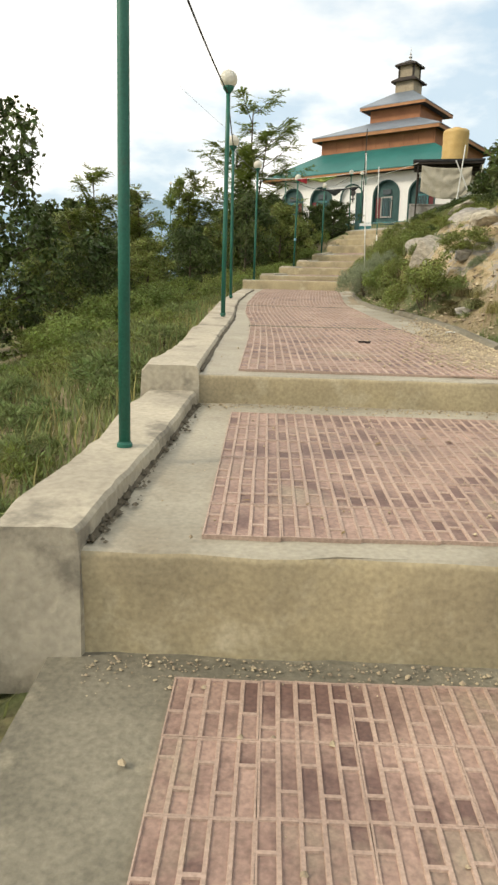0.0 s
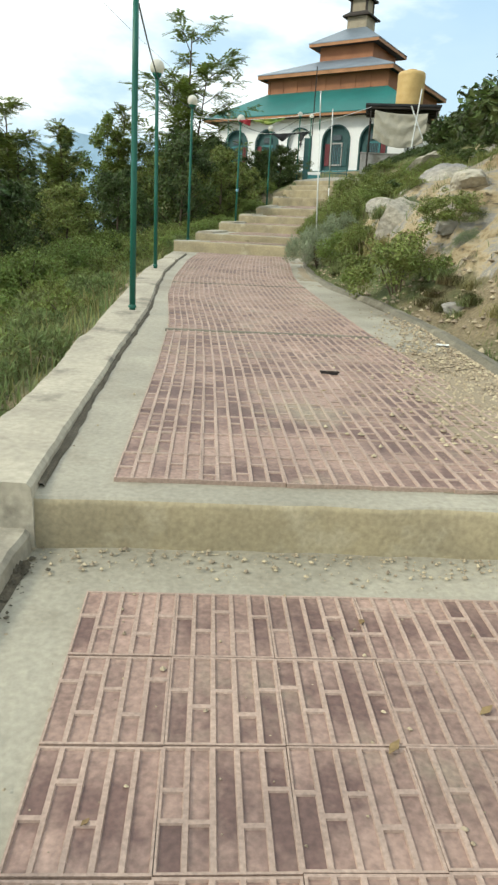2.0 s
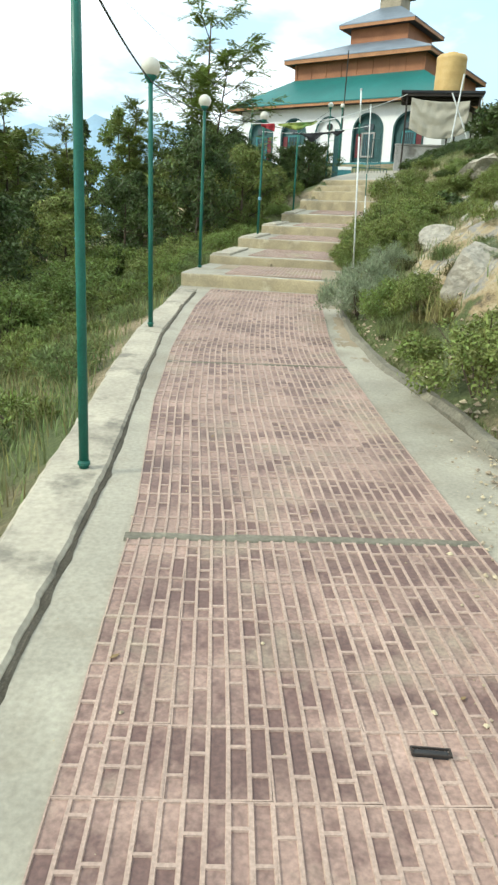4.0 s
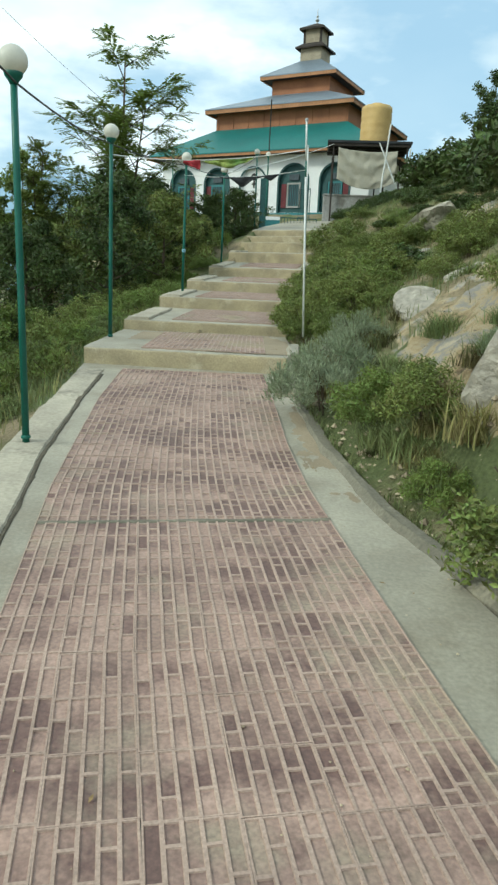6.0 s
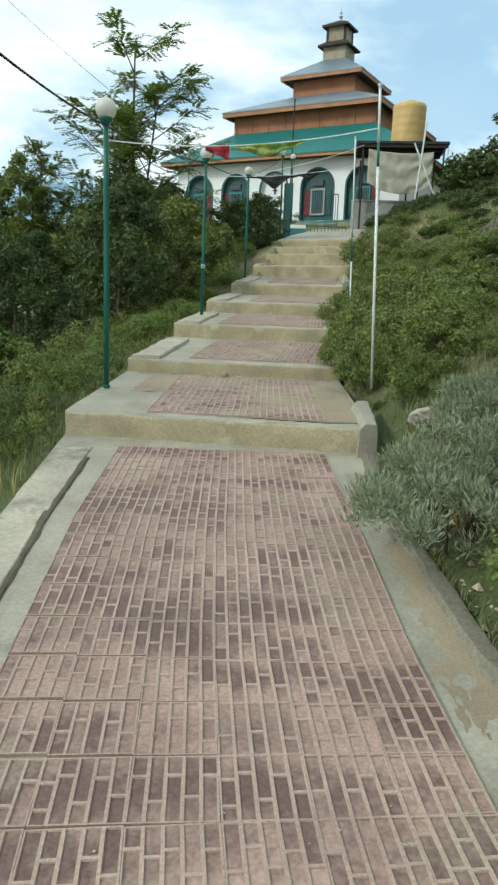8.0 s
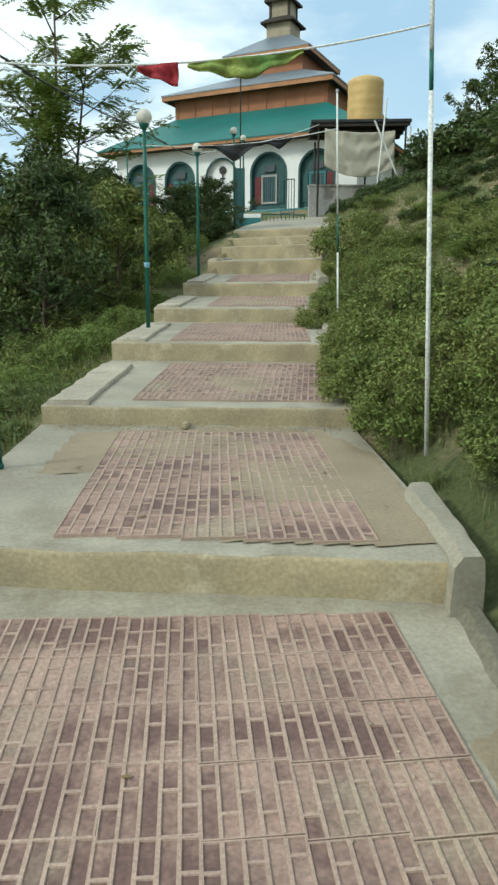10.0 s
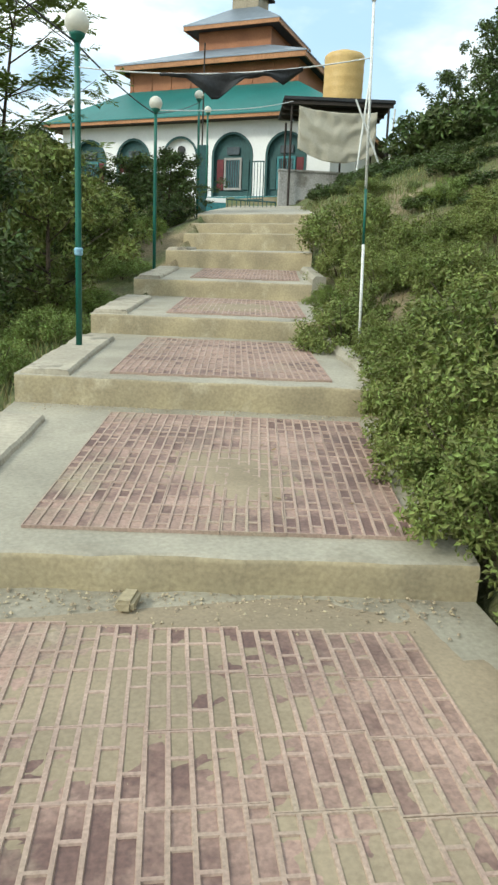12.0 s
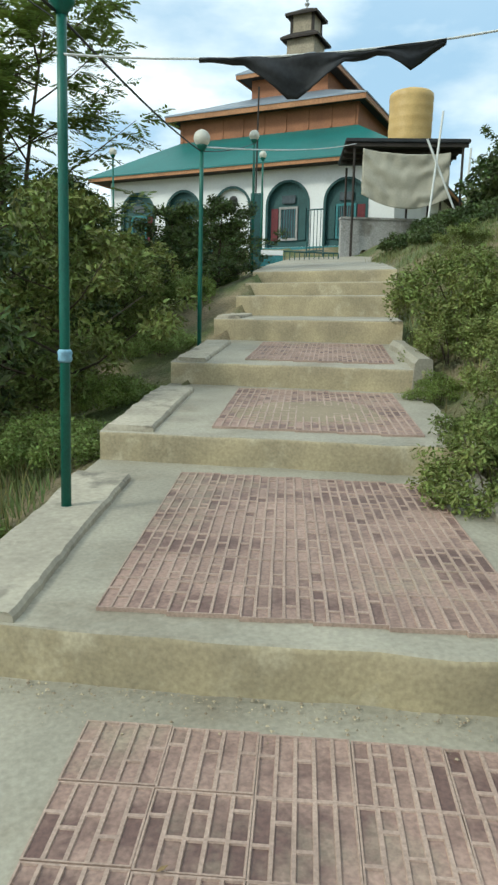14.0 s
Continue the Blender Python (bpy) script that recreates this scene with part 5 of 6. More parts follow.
for x, y, q in ((-0.72, 1.5, 0.9), (-0.85, 2.0, 1.0), (-0.66, 2.25, 0.6), (-0.95, 2.6, 1.1), (-0.8, 0.9, 0.9), (-1.0, 1.4, 1.2), (-1.1, 3.0, 1.0), (-0.9, 3.5, 0.8)):
    es.append((x, y, q, er.uniform(0, 360), 1.0))
spread(herb, es)
for p, x, y, s, turn, tall in pending:
    place_first(p, x, y, s, turn, tall)

# ---- rocks, pebbles, sand ----


def boulder(name, sx, sy, sz, seed, label, group="rocks on the bank"):
    bm = bmesh.new()
    bmesh.ops.create_icosphere(bm, subdivisions=4, radius=1.0)
    fr_ = random.Random(int(seed * 10) + 3)
    planes = [(Vector((fr_.gauss(0, 1), fr_.gauss(0, 1), fr_.gauss(0.2, 1))).normalized(), fr_.uniform(0.5, 0.82)) for _ in range(13)]
    for v in bm.verts:
        c = v.co.copy()
        for pn, pd in planes:        # broken flat faces
            c -= pn * max(0.0, c.dot(pn) - pd)
        k = noise.cell((c.x * 1.3 + seed, c.y * 1.3, c.z * 1.6)) * 0.03
        f = 1 + 0.14 * noise.noise((c.x * 0.9 + seed, c.y * 0.9, c.z * 0.9)) + k + 0.07 * noise.noise((c.x * 4 + seed, c.y * 4, c.z * 5))
        v.co = Vector((c.x * sx, c.y * sy, c.z * sz)) * f
    ob = mesh_ob(name, bm, M_ROCK)
    return tagged(ob, label, "rock", group)


br = random.Random(13)
for k, (x, y, sx, sy, sz) in enumerate(((3.1, 12.95, 0.52, 0.48, 0.42), (4.2, 14.3, 0.9, 0.6, 0.32), (6.3, 23.2, 1.9, 1.3, 0.30), (3.5, 15.8, 0.5, 0.4, 0.22), (2.78, 16.75, 0.26, 0.22, 0.16), (3.15, 11.2, 0.16, 0.2, 0.12), (3.9, 12.6, 0.3, 0.4, 0.2), (4.1, 16.0, 0.4, 0.35, 0.22), (2.85, 9.6, 0.14, 0.2, 0.10), (6.4, 19.4, 0.8, 0.6, 0.35), (3.0, 8.3, 0.12, 0.15, 0.08), (5.1, 20.9, 0.4, 0.5, 0.3))):
    ob = boulder("boulder", sx, sy, sz, k * 7.3, "pale sandy layered boulder bedded in the bank")
    ob.matrix_basis = pose(x, y, ground_z(x, y) - sz * 0.25, br.uniform(-8, 8), -20 + br.uniform(-8, 8), br.uniform(0, 360))


def pebbles(name, n, pick, label, smin, smax, seed, material):
    """Many small stones in one mesh."""
    rs = random.Random(seed)
    V, Fc = [], []
    base = [(0, 0, 1), (0.9, 0, 0.1), (0.3, 0.85, 0), (-0.7, 0.5, 0.1), (-0.7, -0.55, 0), (0.3, -0.85, 0.1), (0, 0, -0.6)]
    fc = [(0, 1, 2), (0, 2, 3), (0, 3, 4), (0, 4, 5), (0, 5, 1), (6, 2, 1), (6, 3, 2), (6, 4, 3), (6, 5, 4), (6, 1, 5)]
    for k in range(n):
        x, y, z = pick(rs)
        s = smin + (smax - smin) * rs.random() ** 3
        a = rs.random() * 6.28
        ca, sa = math.cos(a), math.sin(a)
        i0 = len(V)
        for bx, by, bz in base:
            bx, by, bz = bx * rs.uniform(0.7, 1.3), by * rs.uniform(0.6, 1.1), bz * rs.uniform(0.5, 0.9)
            V.append((x + s * (bx * ca - by * sa), y + s * (bx * sa + by * ca), z + s * (bz + 0.3)))
        Fc.extend([tuple(i0 + q for q in f) for f in fc])
    me = bpy.data.meshes.new(name)
    me.from_pydata(V, [], Fc)
    me.materials.append(material)
    return tagged(new(name, me), label, "gravel", kind="stuff")


def pave_z(k, x, y):
    """Height of slab k at (x, y)."""
    st = SEGMENTS[k][1]
    best = None
    for (l0, r0, z0), (l1, r1, z1) in zip(st, st[1:]):
        t = (x - l0[0]) / (r0[0] - l0[0])
        ya, yb = l0[1] + (r0[1] - l0[1]) * t, l1[1] + (r1[1] - l1[1]) * t
        f = (y - ya) / (yb - ya)
        if best is None or f >= 0:
            best = z0 + (z1 - z0) * min(1, max(0, f))
    return best


def on_slab(k, x, y):
    """Whether (x, y) lies on slab k, a hand's breadth inside its edges."""
    for q, ((l0, r0, z0), (l1, r1, z1)) in enumerate(zip(SEGMENTS[k][1], SEGMENTS[k][1][1:])):
        t = (x - l0[0]) / (r0[0] - l0[0])
        ya, yb = l0[1] + (r0[1] - l0[1]) * t + (0.12 if q == 0 else 0.0), l1[1] + (r1[1] - l1[1]) * t
        if ya <= y <= yb:
            g = (y - ya) / (yb - ya)
            xl, xr = l0[0] + (l1[0] - l0[0]) * g + 0.35, r0[0] + (r1[0] - r0[0]) * g - 0.03
            return xl < x < xr
    return False


def riser_foot(k, spread_y, x0=0.05, x1=0.95):
    def pick(rs):
        t = rs.uniform(x0, x1)
        (lx, ly), (rx, ry), _, _ = RISERS[k]
        x, y = lx + (rx - lx) * t, ly + (ry - ly) * t - 0.02 - abs(rs.gauss(0, spread_y))
        return x, y, pave_z(k, x, y) + 0.004
    return pick


def ramp_gravel(rs):
    y = rs.triangular(5.5, 10.5, 6.2)
    x = min(2.42, 2.5 - abs(rs.gauss(0, 0.5)) * interp(y, [5, 7, 10], [1.0, 0.8, 0.35]))
    return x, y, pave_z(2, x, y) + 0.008


def anywhere(k, y0, y1):
    def pick(rs):
        x, y = rs.uniform(-0.1, 2.3), rs.uniform(y0, y1)
        return x, y, pave_z(k, x, y) + 0.009
    return pick


pebbles("gravel", 6500, ramp_gravel, "loose pale gravel spilled on the walkway edge", 0.004, 0.022, 1, M_GRAVEL)
pebbles("grit", 900, riser_foot(0, 0.10), "grit and small stones at the foot of the riser", 0.002, 0.011, 2, M_GRAVEL)
pebbles("grit", 900, riser_foot(1, 0.10), "grit and small stones at the foot of the riser", 0.002, 0.013, 3, M_GRAVEL)
pebbles("grit", 1200, riser_foot(3, 0.13), "grit and small stones at the foot of the riser", 0.002, 0.012, 4, M_GRAVEL)
pebbles("grit", 700, riser_foot(4, 0.12), "grit and small stones at the foot of the riser", 0.002, 0.010, 5, M_GRAVEL)
pebbles("grit", 160, anywhere(0, 0.0, 2.8), "scattered small stones on the tiles", 0.003, 0.020, 6, M_GRAVEL)
pebbles("grit", 260, anywhere(1, 2.9, 5.2), "scattered small stones on the tiles", 0.003, 0.013, 7, M_GRAVEL)
pebbles("grit", 360, anywhere(2, 5.4, 16.5), "scattered small stones on the tiles", 0.003, 0.012, 8, M_GRAVEL)


def bank_stones(rs):
    y = rs.uniform(5, 16)
    x = right_x(y) + abs(rs.gauss(0.1, 0.5)) + 0.05
    return x, y, ground_z(x, y)


pebbles("bank_gravel", 1500, bank_stones, "pale stones on the bank", 0.006, 0.05, 9, M_GRAVEL)
M_SAND = mat("sand", (0.315, 0.255, 0.175), (0.245, 0.198, 0.135), 2.0, 60, 0.95, 0.4, 0.004, dark=0.12)


def sand_drift(k, cx, cy, rx, ry, seed, label="thin drift of sand over the tiles", amp=1.0, base=0.0115):
    n = 70
    V, Fc = [], []
    for j in range(n + 1):
        for i in range(n + 1):
            x, y = cx + rx * (2 * i / n - 1), cy + ry * (2 * j / n - 1)
            d = 1 - math.hypot((x - cx) / rx, (y - cy) / ry)
            f = d * 1.6 + 0.55 * nz(x + seed, y, 1, 2.2) + 0.35 * nz(x, y + seed, 2, 7.0)
            V.append((x, y, pave_z(k, x, y) + base + max(-0.03, min(-0.0056 + amp * 0.0098 * smooth(0.25, 1.35, f) + 0.0028 * nz(x, y, 3, 12.0) + 0.0022 * nz(x, y, 9, 31.0), 0.03 * (f - 0.1)))))
    for j in range(n):
        for i in range(n):
            x, y = cx + rx * (2 * (i + 0.5) / n - 1), cy + ry * (2 * (j + 0.5) / n - 1)
            if on_slab(k, x, y):
                Fc.append((j * (n + 1) + i, j * (n + 1) + i + 1, (j + 1) * (n + 1) + i + 1, (j + 1) * (n + 1) + i))
    me = bpy.data.meshes.new("sand")
    me.from_pydata(V, [], Fc)
    for p in me.polygons:
        p.use_smooth = True
    me.materials.append(M_SAND)
    return tagged(new("sand", me), label, "sand", kind="stuff")


sand_drift(4, 1.80, 20.75, 0.36, 0.55, 1, amp=0.8)
sand_drift(3, 1.1, 19.15, 1.2, 0.6, 14, amp=0.5)
sand_drift(3, 1.85, 18.1, 0.75, 1.1, 3, amp=0.85)
sand_drift(6, 2.85, 25.8, 0.6, 0.55, 22, amp=0.45)
EDGE = "sandy soil washed onto the walkway edge"
sand_drift(2, 2.0, 14.4, 0.26, 1.7, 8, EDGE, 0.75, 0.004)
sand_drift(2, 2.2, 6.6, 0.8, 1.7, 5, "sandy grit over the tiles at the walkway edge")

# cement strips across the ramp
for yy, w, seed in ((8.78, 0.040, 1), (12.42, 0.022, 2)):
    bm = bmesh.new()
    rows = []
    for i in range(45):
        x = interp(i, [0, 44], [interp(yy, [8, 13], [0.12, -0.09]), interp(yy, [8, 13], [1.88, 1.68])])
        ym = yy + 0.03 * (x - 0.9) + 0.012 * nz(x, seed, 0, 3)
        a, b = w * (0.6 + 0.5 * nz(x, 4 + seed, 0, 5)), w * (0.6 + 0.5 * nz(x, 9 + seed, 0, 5))
        rows.append([bm.verts.new((x, q, pave_z(2, x, q) + dz)) for q, dz in ((ym - a - 0.01, 0.004), (ym - a, 0.0165), (ym + b, 0.0165), (ym + b + 0.01, 0.004))])
    for a, b in zip(rows, rows[1:]):
        for k in range(3):
            bm.faces.new((a[k], b[k], b[k + 1], a[k + 1]))
    tagged(mesh_ob("cement_strip", bm, M_CONC_OLD), "rough cement strip between tile rows", "joint", kind="structure")

# slit drain, loose brick, litter
ob = empty("drain_slot", pose(1.25, 7.40, 0.699, 0, 0, -4), "small dark slot drain set in the tiles", "drain")
part("slot", box(-0.055, 0.055, -0.012, 0.012, -0.01, 0.008, bevel=0.003), M_BLACKW, ob)
part("rim", ring_frame(-0.063, 0.063, -0.018, 0.018, 0, 0.005, 0.008), M_DARKW, ob).matrix_basis = pose(0, 0, 0.005, 90)
bm = box(-0.035, 0.035, -0.065, 0.065, 0, 0.05, bevel=0.012)
for v in bm.verts:
    v.co += Vector((0.006 * nz(v.co.x, v.co.y, v.co.z, 30), 0.006 * nz(v.co.y, v.co.x, v.co.z, 30), 0))
tagged(mesh_ob("stone", bm, M_RISER), "small broken block lying at the foot of a step", "stone").matrix_basis = pose(1.20, 19.78, 1.672, 0, 0, -20)

# ---- cables and ropes ----


def sagging(a, b, sag, n=14):
    a, b = Vector(a), Vector(b)
    return [a.lerp(b, k / n) - Vector((0, 0, sag * 4 * (k / n) * (1 - k / n))) for k in range(n + 1)]


def cable(name, a, b, sag, r, material, label):
    ob = mesh_ob(name, tube(sagging(a, b, sag), r, 6), material)
    return tagged(ob, label, "cable")


tops = [Vector(p) + Vector((0, 0, 2.60)) for p, _, _ in LAMPS]
for a, b in zip([Vector((-0.5, -3.0, 2.75))] + tops, tops):
    cable("cable", a, b, 0.05, 0.008, M_BLACKW, "black electric cable slung between lamp posts")
rope_a = (Vector((-0.10, 18.757, 4.12)), Vector((2.46, 18.06, 4.22)))
cable("rope", rope_a[0], rope_a[1], 0.10, 0.006, M_WHITEPOLE, "thin white rope slung across the steps")
rope_b = (Vector((1.02, 24.03, 4.68)), Vector((3.54, 23.5, 4.86)))
cable("rope", rope_b[0], rope_b[1], 0.09, 0.006, M_WHITEPOLE, "thin white rope slung across the steps")
cable("rope", (2.27, 29.3, 5.55), (8.3, 42.3, 9.1), 0.1, 0.012, M_WHITEPOLE, "white rope from a lamp post to the shelter")
cable("wire", (-3.0, 26.0, 8.2), (1.02, 24.03, 4.85), 0.1, 0.004, M_BLACKW, "thin black wire above the thicket")


def hanging(name, rope, t0, t1, sag, drop, material, label, seed, nx=22, nyy=9, swag=0.0):
    """A cloth that hangs from a rope between t0 and t1; drop(t) is its length."""
    bm = bmesh.new()
    rows = []
    a, b = rope
    side = (b - a).cross(Vector((0, 0, 1))).normalized()
    for i in range(nx + 1):
        t = t0 + (t1 - t0) * i / nx
        p = a.lerp(b, t) - Vector((0, 0, sag * 4 * t * (1 - t)))
        d = drop(i / nx)
        rows.append([bm.verts.new(p - Vector((0, 0, d * j / nyy)) + side * (0.035 * nz(t * 9, j / nyy * 2, seed, 1.2) + 0.03 * (0 if swag else 1) * math.sin(i * 1.1 + seed) * j / nyy + swag * math.sin(15 * (j / nyy - 0.35 * math.sin(math.pi * i / nx)) + 2 * nz(i * 0.2, j * 0.1, seed))) ) for j in range(nyy + 1)])
    for r, s in zip(rows, rows[1:]):
        for j in range(nyy):
            bm.faces.new((r[j], s[j], s[j + 1], r[j + 1]))
    ob = mesh_ob(name, bm, material, smooth=True)
    m = ob.modifiers.new("thickness", "SOLIDIFY")
    m.thickness = 0.004
    return tagged(ob, label, "cloth")


hanging("tarp", rope_b, 0.29, 0.77, 0.09, lambda s: 0.022 + 0.19 * max(0, 1 - abs(s - 0.38) / 0.2) + 0.035 * max(0, 1 - abs(s - 0.55) / 0.2) + 0.10 * max(0, 1 - abs(s - 0.86) / 0.12), M_BLACKC, "torn black tarp hanging from a rope", 1)
hanging("flag", rope_a, 0.38, 0.47, 0.10, lambda s: 0.04 + 0.09 * s, M_REDC, "small dark red cloth hanging from a rope", 2, 10, 6)
hanging("banner", rope_a, 0.49, 0.74, 0.10, lambda s: 0.03 + 0.09 * (1 - abs(2 * s - 1)), M_YELC, "yellow and green cloth hanging from a rope", 3)

# ---- shelter with water tank beside the shrine ----


def shelter():
    ob = empty("shelter", pose(10.6, 43.0, 5.6, 0, 0, -12), "dark sheet-roofed shelter on thin poles", "shelter")
    part("roof", box(-2.4, 1.5, -0.9, 2.4, 3.62, 3.74, bevel=0.02), M_BLACKC, ob, "black sagging sheet roof")
    for k in range(4):
        y = -0.8 + k * 0.8
        part("rafter", box(-2.35, 1.45, y - 0.04, y + 0.04, 3.50, 3.615), M_DARKW, ob)
    for x, y in ((-2.1, -0.75), (1.3, -0.75), (-2.1, 2.2), (1.3, 2.2), (0.1, 2.2), (0.3, -0.75)):
        part("pole", tube([(x, y, -0.6), (x, y, 3.5)], 0.04, 8), M_DARKW, ob)
    return ob


shelter()
tank = empty("water_tank", pose(10.68, 43.95, 9.36), "yellow plastic water tank standing on the shelter roof", "water tank")
prof = [(0.69, 0.0), (0.73, 0.04)]
for k in range(5):
    prof += [(0.727, 0.10 + 0.33 * k), (0.724, 0.25 + 0.33 * k), (0.733, 0.31 + 0.33 * k), (0.733, 0.36 + 0.33 * k)]
bm = lathe(prof + [(0.72, 1.80), (0.64, 1.87), (0.40, 1.92), (0.3, 1.93)], 48)
for v in bm.verts:                   # creases of the slack wrapping
    k = 1 + 0.03 * nz(v.co.x * 2.2, v.co.y * 2.2, v.co.z * 0.7) + 0.018 * nz(v.co.x * 5, v.co.y * 5, v.co.z * 1.6)
    v.co.x, v.co.y = v.co.x * k, v.co.y * k
part("tank_body", bm, M_TANK, tank, smooth=True)
part("lid", lathe([(0.3, 1.91), (0.31, 1.96), (0.26, 2.0), (0.06, 2.01)], 20), M_TANK, tank, smooth=True)
hanging("hanging_cloth", (Vector((8.5, 42.2, 8.95)), Vector((11.15, 41.65, 8.85))), 0, 1, 0.12, lambda s: 1.38 + 0.25 * math.sin(math.pi * s), M_CLOTH, "creased beige cloth hung under the shelter", 4, 40, 34, 0.032)
for a, b in (((10.1, 40.9, 5.2), (10.5, 40.9, 9.8)), ((10.05, 40.9, 9.0), (11.2, 40.9, 6.7)), ((11.5, 41.2, 6.6), (11.6, 41.2, 8.9))):
    tagged(mesh_ob("prop", tube([a, b], 0.035, 8), M_WHITEPOLE), "pale leaning wooden prop", "pole")
bw = empty("block_wall", pose(9.35, 42.9, 5.3, 0, 0, -6), "low grey plastered block wall with a small hole", "wall")
part("wall_body", arch_wall(-0.15, 0.15, -0.8, 1.6, -1.25, 1.25, [(-0.45, 0.16, 0.5, 0.4)], 8), M_PLASTER, bw)
part("coping", box(-1.28, 1.28, -0.18, 0.18, 1.604, 1.68, bevel=0.01), M_PLASTER, bw)

# gate, railings, sign at the top of the steps


def railing(name, m, length, height, n, material, label, bars="bar"):
    ob = empty(name, m, label, "railing")
    part("top_rail", tube([(0, 0, height), (length, 0, height)], 0.022, 8), material, ob)
    part("bottom_rail", tube([(0, 0, 0.12), (length, 0, 0.12)], 0.02, 8), material, ob)
    for k in range(n + 1):
        x = length * k / n
        part(bars, tube([(x, 0, -0.05 if k in (0, n) else 0.12), (x, 0, height)], 0.02 if k in (0, n) else 0.012, 6), material, ob)
    return ob


railing("gate", pose(6.72, 41.9, 5.62, 0, 0, -35), 0.55, 1.35, 5, M_TEALD, "dark green open metal gate leaf")
railing("railing", pose(5.5, 40.0, 5.05, 0, 0, 0), 1.7, 0.45, 12, M_TEALD, "low dark green metal railing at the top of the steps")
g = empty("gate_leaf", pose(4.80, 41.0, 5.0, 0, 0, -20), "tall dark green sheet metal gate leaf", "gate")
part("panel", box(0.02, 0.34, -0.02, 0.02, 0.05, 2.15, bevel=0.006), M_TEALD, g)
part("gate_frame", ring_frame(0.0, 0.36, 0.0, 2.2, -0.035, 0.05, 0.07), M_TEALD, g)
sg = empty("sign_board", pose(5.25, 39.9, 5.0, 0, 0, -12), "turquoise board with a blank white top band", "sign")
part("board", box(-0.31, 0.31, -0.02, 0.02, 0.02, 0.36, bevel=0.006), M_TEALB, sg)
part("white_band", box(-0.31, 0.31, -0.026, 0.02, 0.364, 0.50, bevel=0.006), M_WHITEW, sg)
for x in (-0.25, 0.25):
    part("leg", box(x - 0.02, x + 0.02, -0.01, 0.01, -0.3, 0.02), M_TEALD, sg)
hr_ = empty("handrail", Matrix(), "white sloping handrail before the blind arch", "handrail")
for dz in (0.0, -0.45):
    part("rail", tube([(2.3, 43.0, 6.39 + dz), (5.1, 43.0, 7.02 + dz)], 0.03, 8), M_WHITEPOLE, hr_)
for t in (0, 0.33, 0.66, 1.0):
    x, z = 2.3 + 2.8 * t, 6.39 + 0.63 * t
    part("post", tube([(x, 43.0, ground_z(x, 43.0) - 0.1), (x, 43.0, z)], 0.03, 8), M_WHITEPOLE, hr_)
lamp_post(pose(4.95, 40.0, 5.30))
lamp_post(pose(0.9, 40.0, ground_z(0.9, 40.0) - 0.05), 2.75 + 5.30 - ground_z(0.9, 40.0))
lamp_post(pose(-7.4, 55.0, ground_z(-7.4, 55.0)), 9.8 - ground_z(-7.4, 55.0))
fp = empty("flag_staff", pose(5.7, 45.6, 6.3), "thin dark flag staff before the roof", "pole")
part("staff", tube([(0, 0, -0.4), (0.05, 0, 5.3)], 0.03, 8), M_DARKW, fp)

# ---- distance ----


def ridge(name, dist, a0, a1, base, amp, seed, label):
    V, Fc = [], []
    n = 160
    for i in range(n + 1):
        a = radians(a0 + (a1 - a0) * i / n)
        h = base + amp * (nz(i * 0.05, seed, 0, 1.0) + 0.45 * nz(i * 0.17, seed + 3, 0, 1.0) + 0.2 * nz(i * 0.5, seed, 5, 1.0))
        for k, (dd, hh) in enumerate(((-300, -60), (-120, h * 0.5), (0, h), (250, -80))):
            V.append(((dist + dd) * math.sin(a), (dist + dd) * math.cos(a), hh))
    for i in range(n):
        for k in range(3):
            Fc.append((i * 4 + k, (i + 1) * 4 + k, (i + 1) * 4 + k + 1, i * 4 + k + 1))
    me = bpy.data.meshes.new(name)
    me.from_pydata(V, [], Fc)
    for p in me.polygons:
        p.use_smooth = True
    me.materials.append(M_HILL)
    return tagged(new(name, me), label, "mountains", kind="structure")


# no atmosphere is modelled; the ridge's blue haze comes from its paint
ridge("backdrop", 2600, -75, 40, 300, 120, 2, "mountain ridge beyond the valley with blue haze painted into its colour")


# dirt in the joint along the kerb
def dirt_line(k, pts, seed):
    bm = bmesh.new()
    rows = []
    for i in range(len(pts) - 1):
        (x0, y0), (x1, y1) = pts[i], pts[i + 1]
        n = max(2, int(math.hypot(x1 - x0, y1 - y0) / 0.07))
        for q in range(n):
            t = q / n
            x, y = x0 + (x1 - x0) * t, y0 + (y1 - y0) * t
            w = 0.006 + 0.014 * nz(x, y, seed, 3.5) + 0.012 * nz(x, y, seed, 11)
            z = pave_z(k, x, y)
            rows.append([bm.verts.new((x - 0.03, y, z + 0.012)), bm.verts.new((x + 0.014, y, z + 0.011)), bm.verts.new((x + 0.02 + max(0.0, w), y, z + 0.0015))])
    for a, b in zip(rows, rows[1:]):
        for c in range(2):
            bm.faces.new((a[c], a[c + 1], b[c + 1], b[c]))
    tagged(mesh_ob("dirt", bm, M_DIRT), "dark dirt gathered along the kerb", "dirt", kind="stuff")


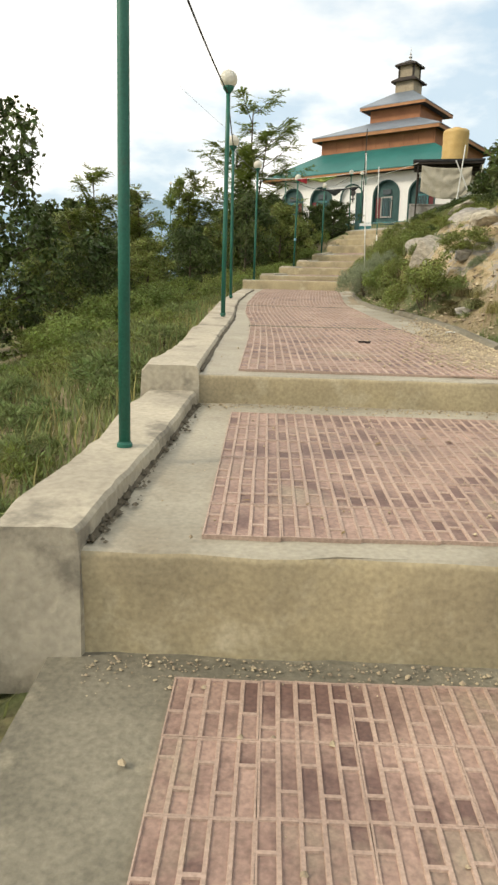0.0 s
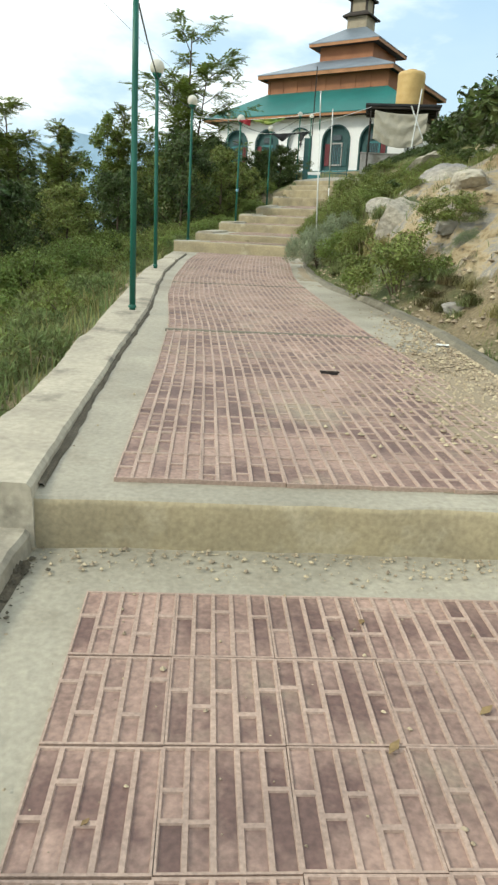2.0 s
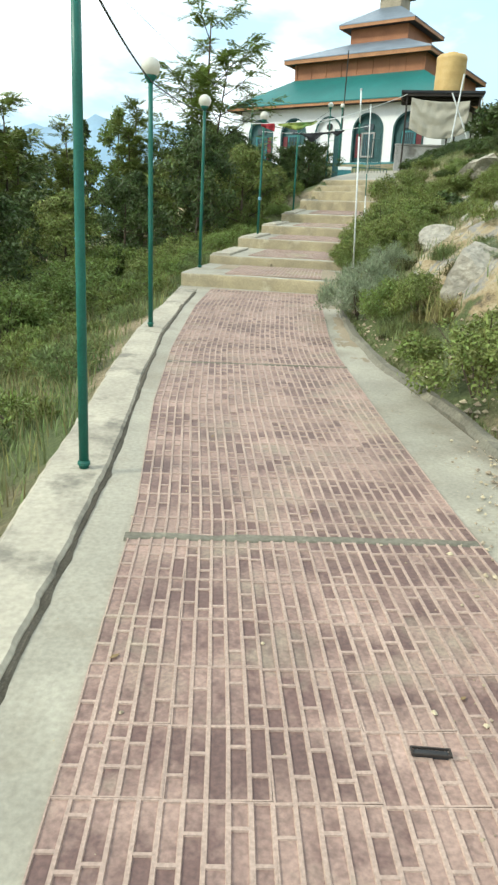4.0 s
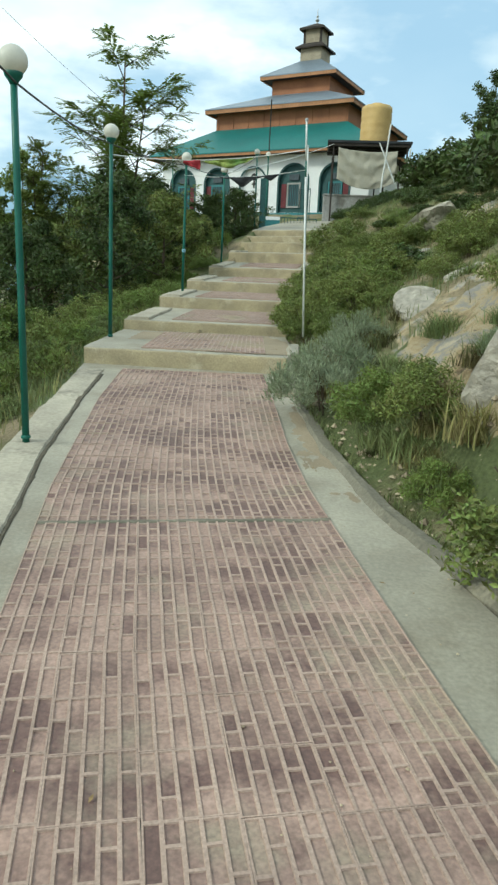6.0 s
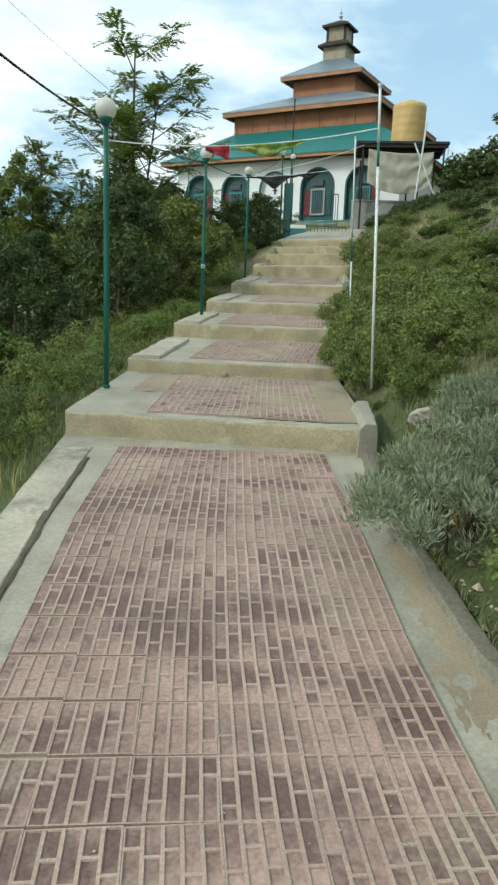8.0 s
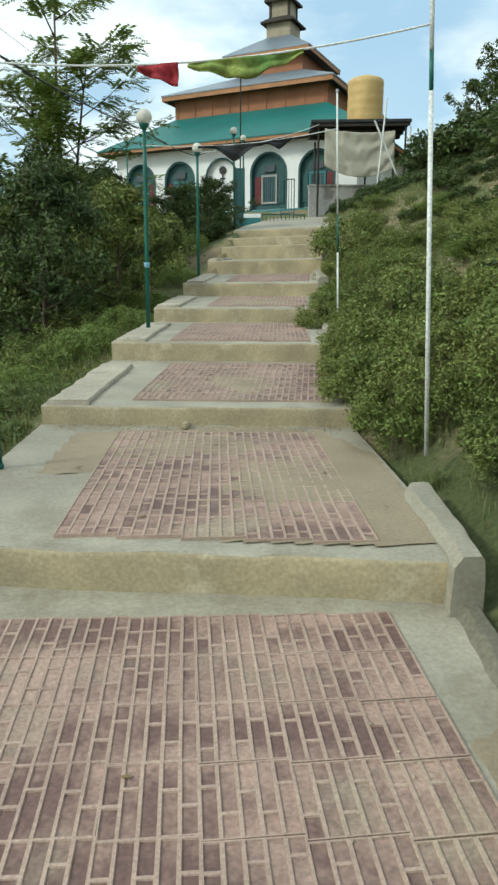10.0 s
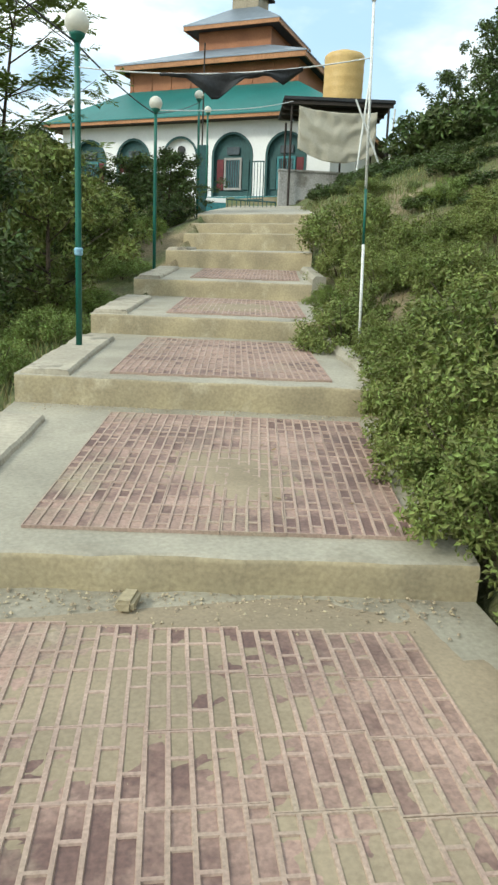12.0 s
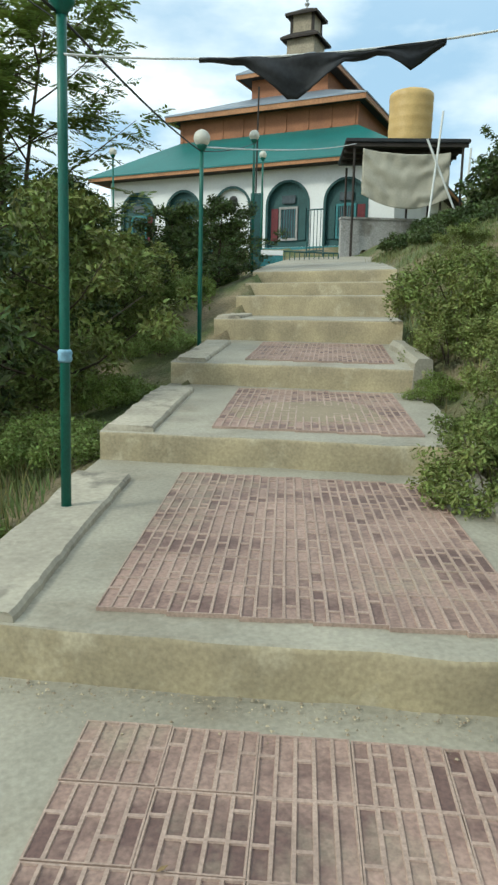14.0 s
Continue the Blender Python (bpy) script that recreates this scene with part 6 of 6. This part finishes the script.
M_DIRT = mat("dark_dirt", (0.085, 0.072, 0.05), (0.13, 0.11, 0.08), 6, 90, 0.95, 0.7, 0.008)
dirt_line(1, [(-0.30, 2.86), (-0.22, 4.0), (-0.15, 5.24)], 1)
dirt_line(2, [(-0.14, 5.36), (-0.17, 7.4), (-0.14, 9.5), (-0.23, 12.0), (-0.27, 13.8), (-0.18, 15.4), (-0.07, 16.8)], 2)
pebbles("kerb_rubble", 420, lambda rs: (lambda y: (-0.31 + (y - 2.8) * 0.062 + abs(rs.gauss(0, 0.035)), y, pave_z(1, 0.2, y) + 0.006))(rs.uniform(2.86, 5.2)), "crumbled concrete rubble along the kerb", 0.004, 0.022, 31, M_DIRT)


# flowering weed beside the first kerb
wd = empty("weed", pose(-0.74, 2.35, ground_z(-0.74, 2.35) - 0.03), "tall thin weed with small white flowers", "weed")
wr = random.Random(3)
for k in range(6):
    a, q, h = wr.uniform(0, 6.28), wr.uniform(0.05, 0.2), wr.uniform(0.25, 0.6)
    part("stalk", tube([(0.02 * math.cos(a), 0.02 * math.sin(a), 0), (q * 0.4 * math.cos(a), q * 0.4 * math.sin(a), h * 0.55), (q * math.cos(a), q * math.sin(a), h)], [0.004, 0.003, 0.0015], 5), M_STRAW, wd)
    bm = bmesh.new()
    for f in range(9):
        c = Vector((q * math.cos(a) + wr.gauss(0, 0.014), q * math.sin(a) + wr.gauss(0, 0.014), h + wr.uniform(0, 0.012)))
        bmesh.ops.create_icosphere(bm, subdivisions=1, radius=0.006, matrix=Matrix.Translation(c))
    part("flower_head", bm, M_WHITEPOLE, wd, "small white flower head")


# litter and a rag on a lamp post
def crumple(name, m, size, material, label, seed):
    bm = bmesh.new()
    bmesh.ops.create_grid(bm, x_segments=8, y_segments=8, size=size)
    for v in bm.verts:
        v.co.z = 0.012 + size * 0.35 * abs(nz(v.co.x + seed, v.co.y, 0, 18))
    ob = mesh_ob(name, bm, material)
    ob.modifiers.new("thickness", "SOLIDIFY").thickness = 0.002
    ob.matrix_basis = m
    return tagged(ob, label, "litter")


crumple("paper_scrap", pose(3.42, 23.05, 2.235, 0, 0, 30), 0.06, M_WHITEPOLE, "crumpled white paper scrap on the step", 1)
crumple("paper_scrap", pose(2.36, 8.55, 0.775, 0, 0, 70), 0.05, M_WHITEPOLE, "crumpled white paper scrap by the edging", 5)
rag = lathe([(0.032, -0.035), (0.04, -0.02), (0.037, 0.0), (0.042, 0.018), (0.033, 0.035)], 14)
rg = mesh_ob("rag", rag, M_BLUE, smooth=True)
rg.matrix_basis = pose(1.04, 24.03, 3.14)
tagged(rg, "pale blue rag tied round a lamp post", "cloth")
fl = random.Random(17)
for k in range(46):
    seg = fl.choice((0, 1, 2, 2, 2, 3, 4, 4))
    y = {0: fl.uniform(0.8, 2.7), 1: fl.uniform(2.9, 5.1), 2: fl.uniform(5.6, 16), 3: fl.uniform(17.4, 19), 4: fl.uniform(20.2, 21.8)}[seg]
    x = fl.uniform(0.0, 2.0) + {0: 0, 1: 0, 2: 0, 3: 0.3, 4: 0.8}[seg]
    if not on_slab(seg, x, y):
        continue
    bm = bmesh.new()
    L = fl.uniform(0.012, 0.03)
    vs = [bm.verts.new(p) for p in ((-L, 0, 0.002), (0, -L * 0.4, 0.006), (L, 0, 0.009), (0, L * 0.4, 0.006))]
    bm.faces.new(vs)
    ob = mesh_ob("fallen_leaf", bm, M_LEAFDRY)
    ob.modifiers.new("thickness", "SOLIDIFY").thickness = 0.001
    ob.matrix_basis = pose(x, y, pave_z(seg, x, y) + 0.013, 0, 0, fl.uniform(0, 360))
    tagged(ob, "small dry brown leaf lying on the tiles", "leaf", "fallen leaves on the walkway")


# grass and weeds rooted along the edges of the walkway
rs_e = np.random.RandomState(33)
edge = []
while len(edge) < 1000:
    y = rs_e.uniform(7.0, 16.8)
    q = 0.06 + abs(rs_e.normal()) * 0.06
    if nz(y, 3.0, 0, 0.9) < -0.05:
        continue
    x = right_x(y) + q
    edge.append((x, y, pave_z(2, min(x, right_x(y) - 0.02), y)))
tagged(new("edge_grass", blade_mesh("edge_grass", edge, 0.07, 0.004, M_GRASS, 0.8, rs_e)), "short grass growing over the low edging", "grass", kind="stuff")

tile_all()
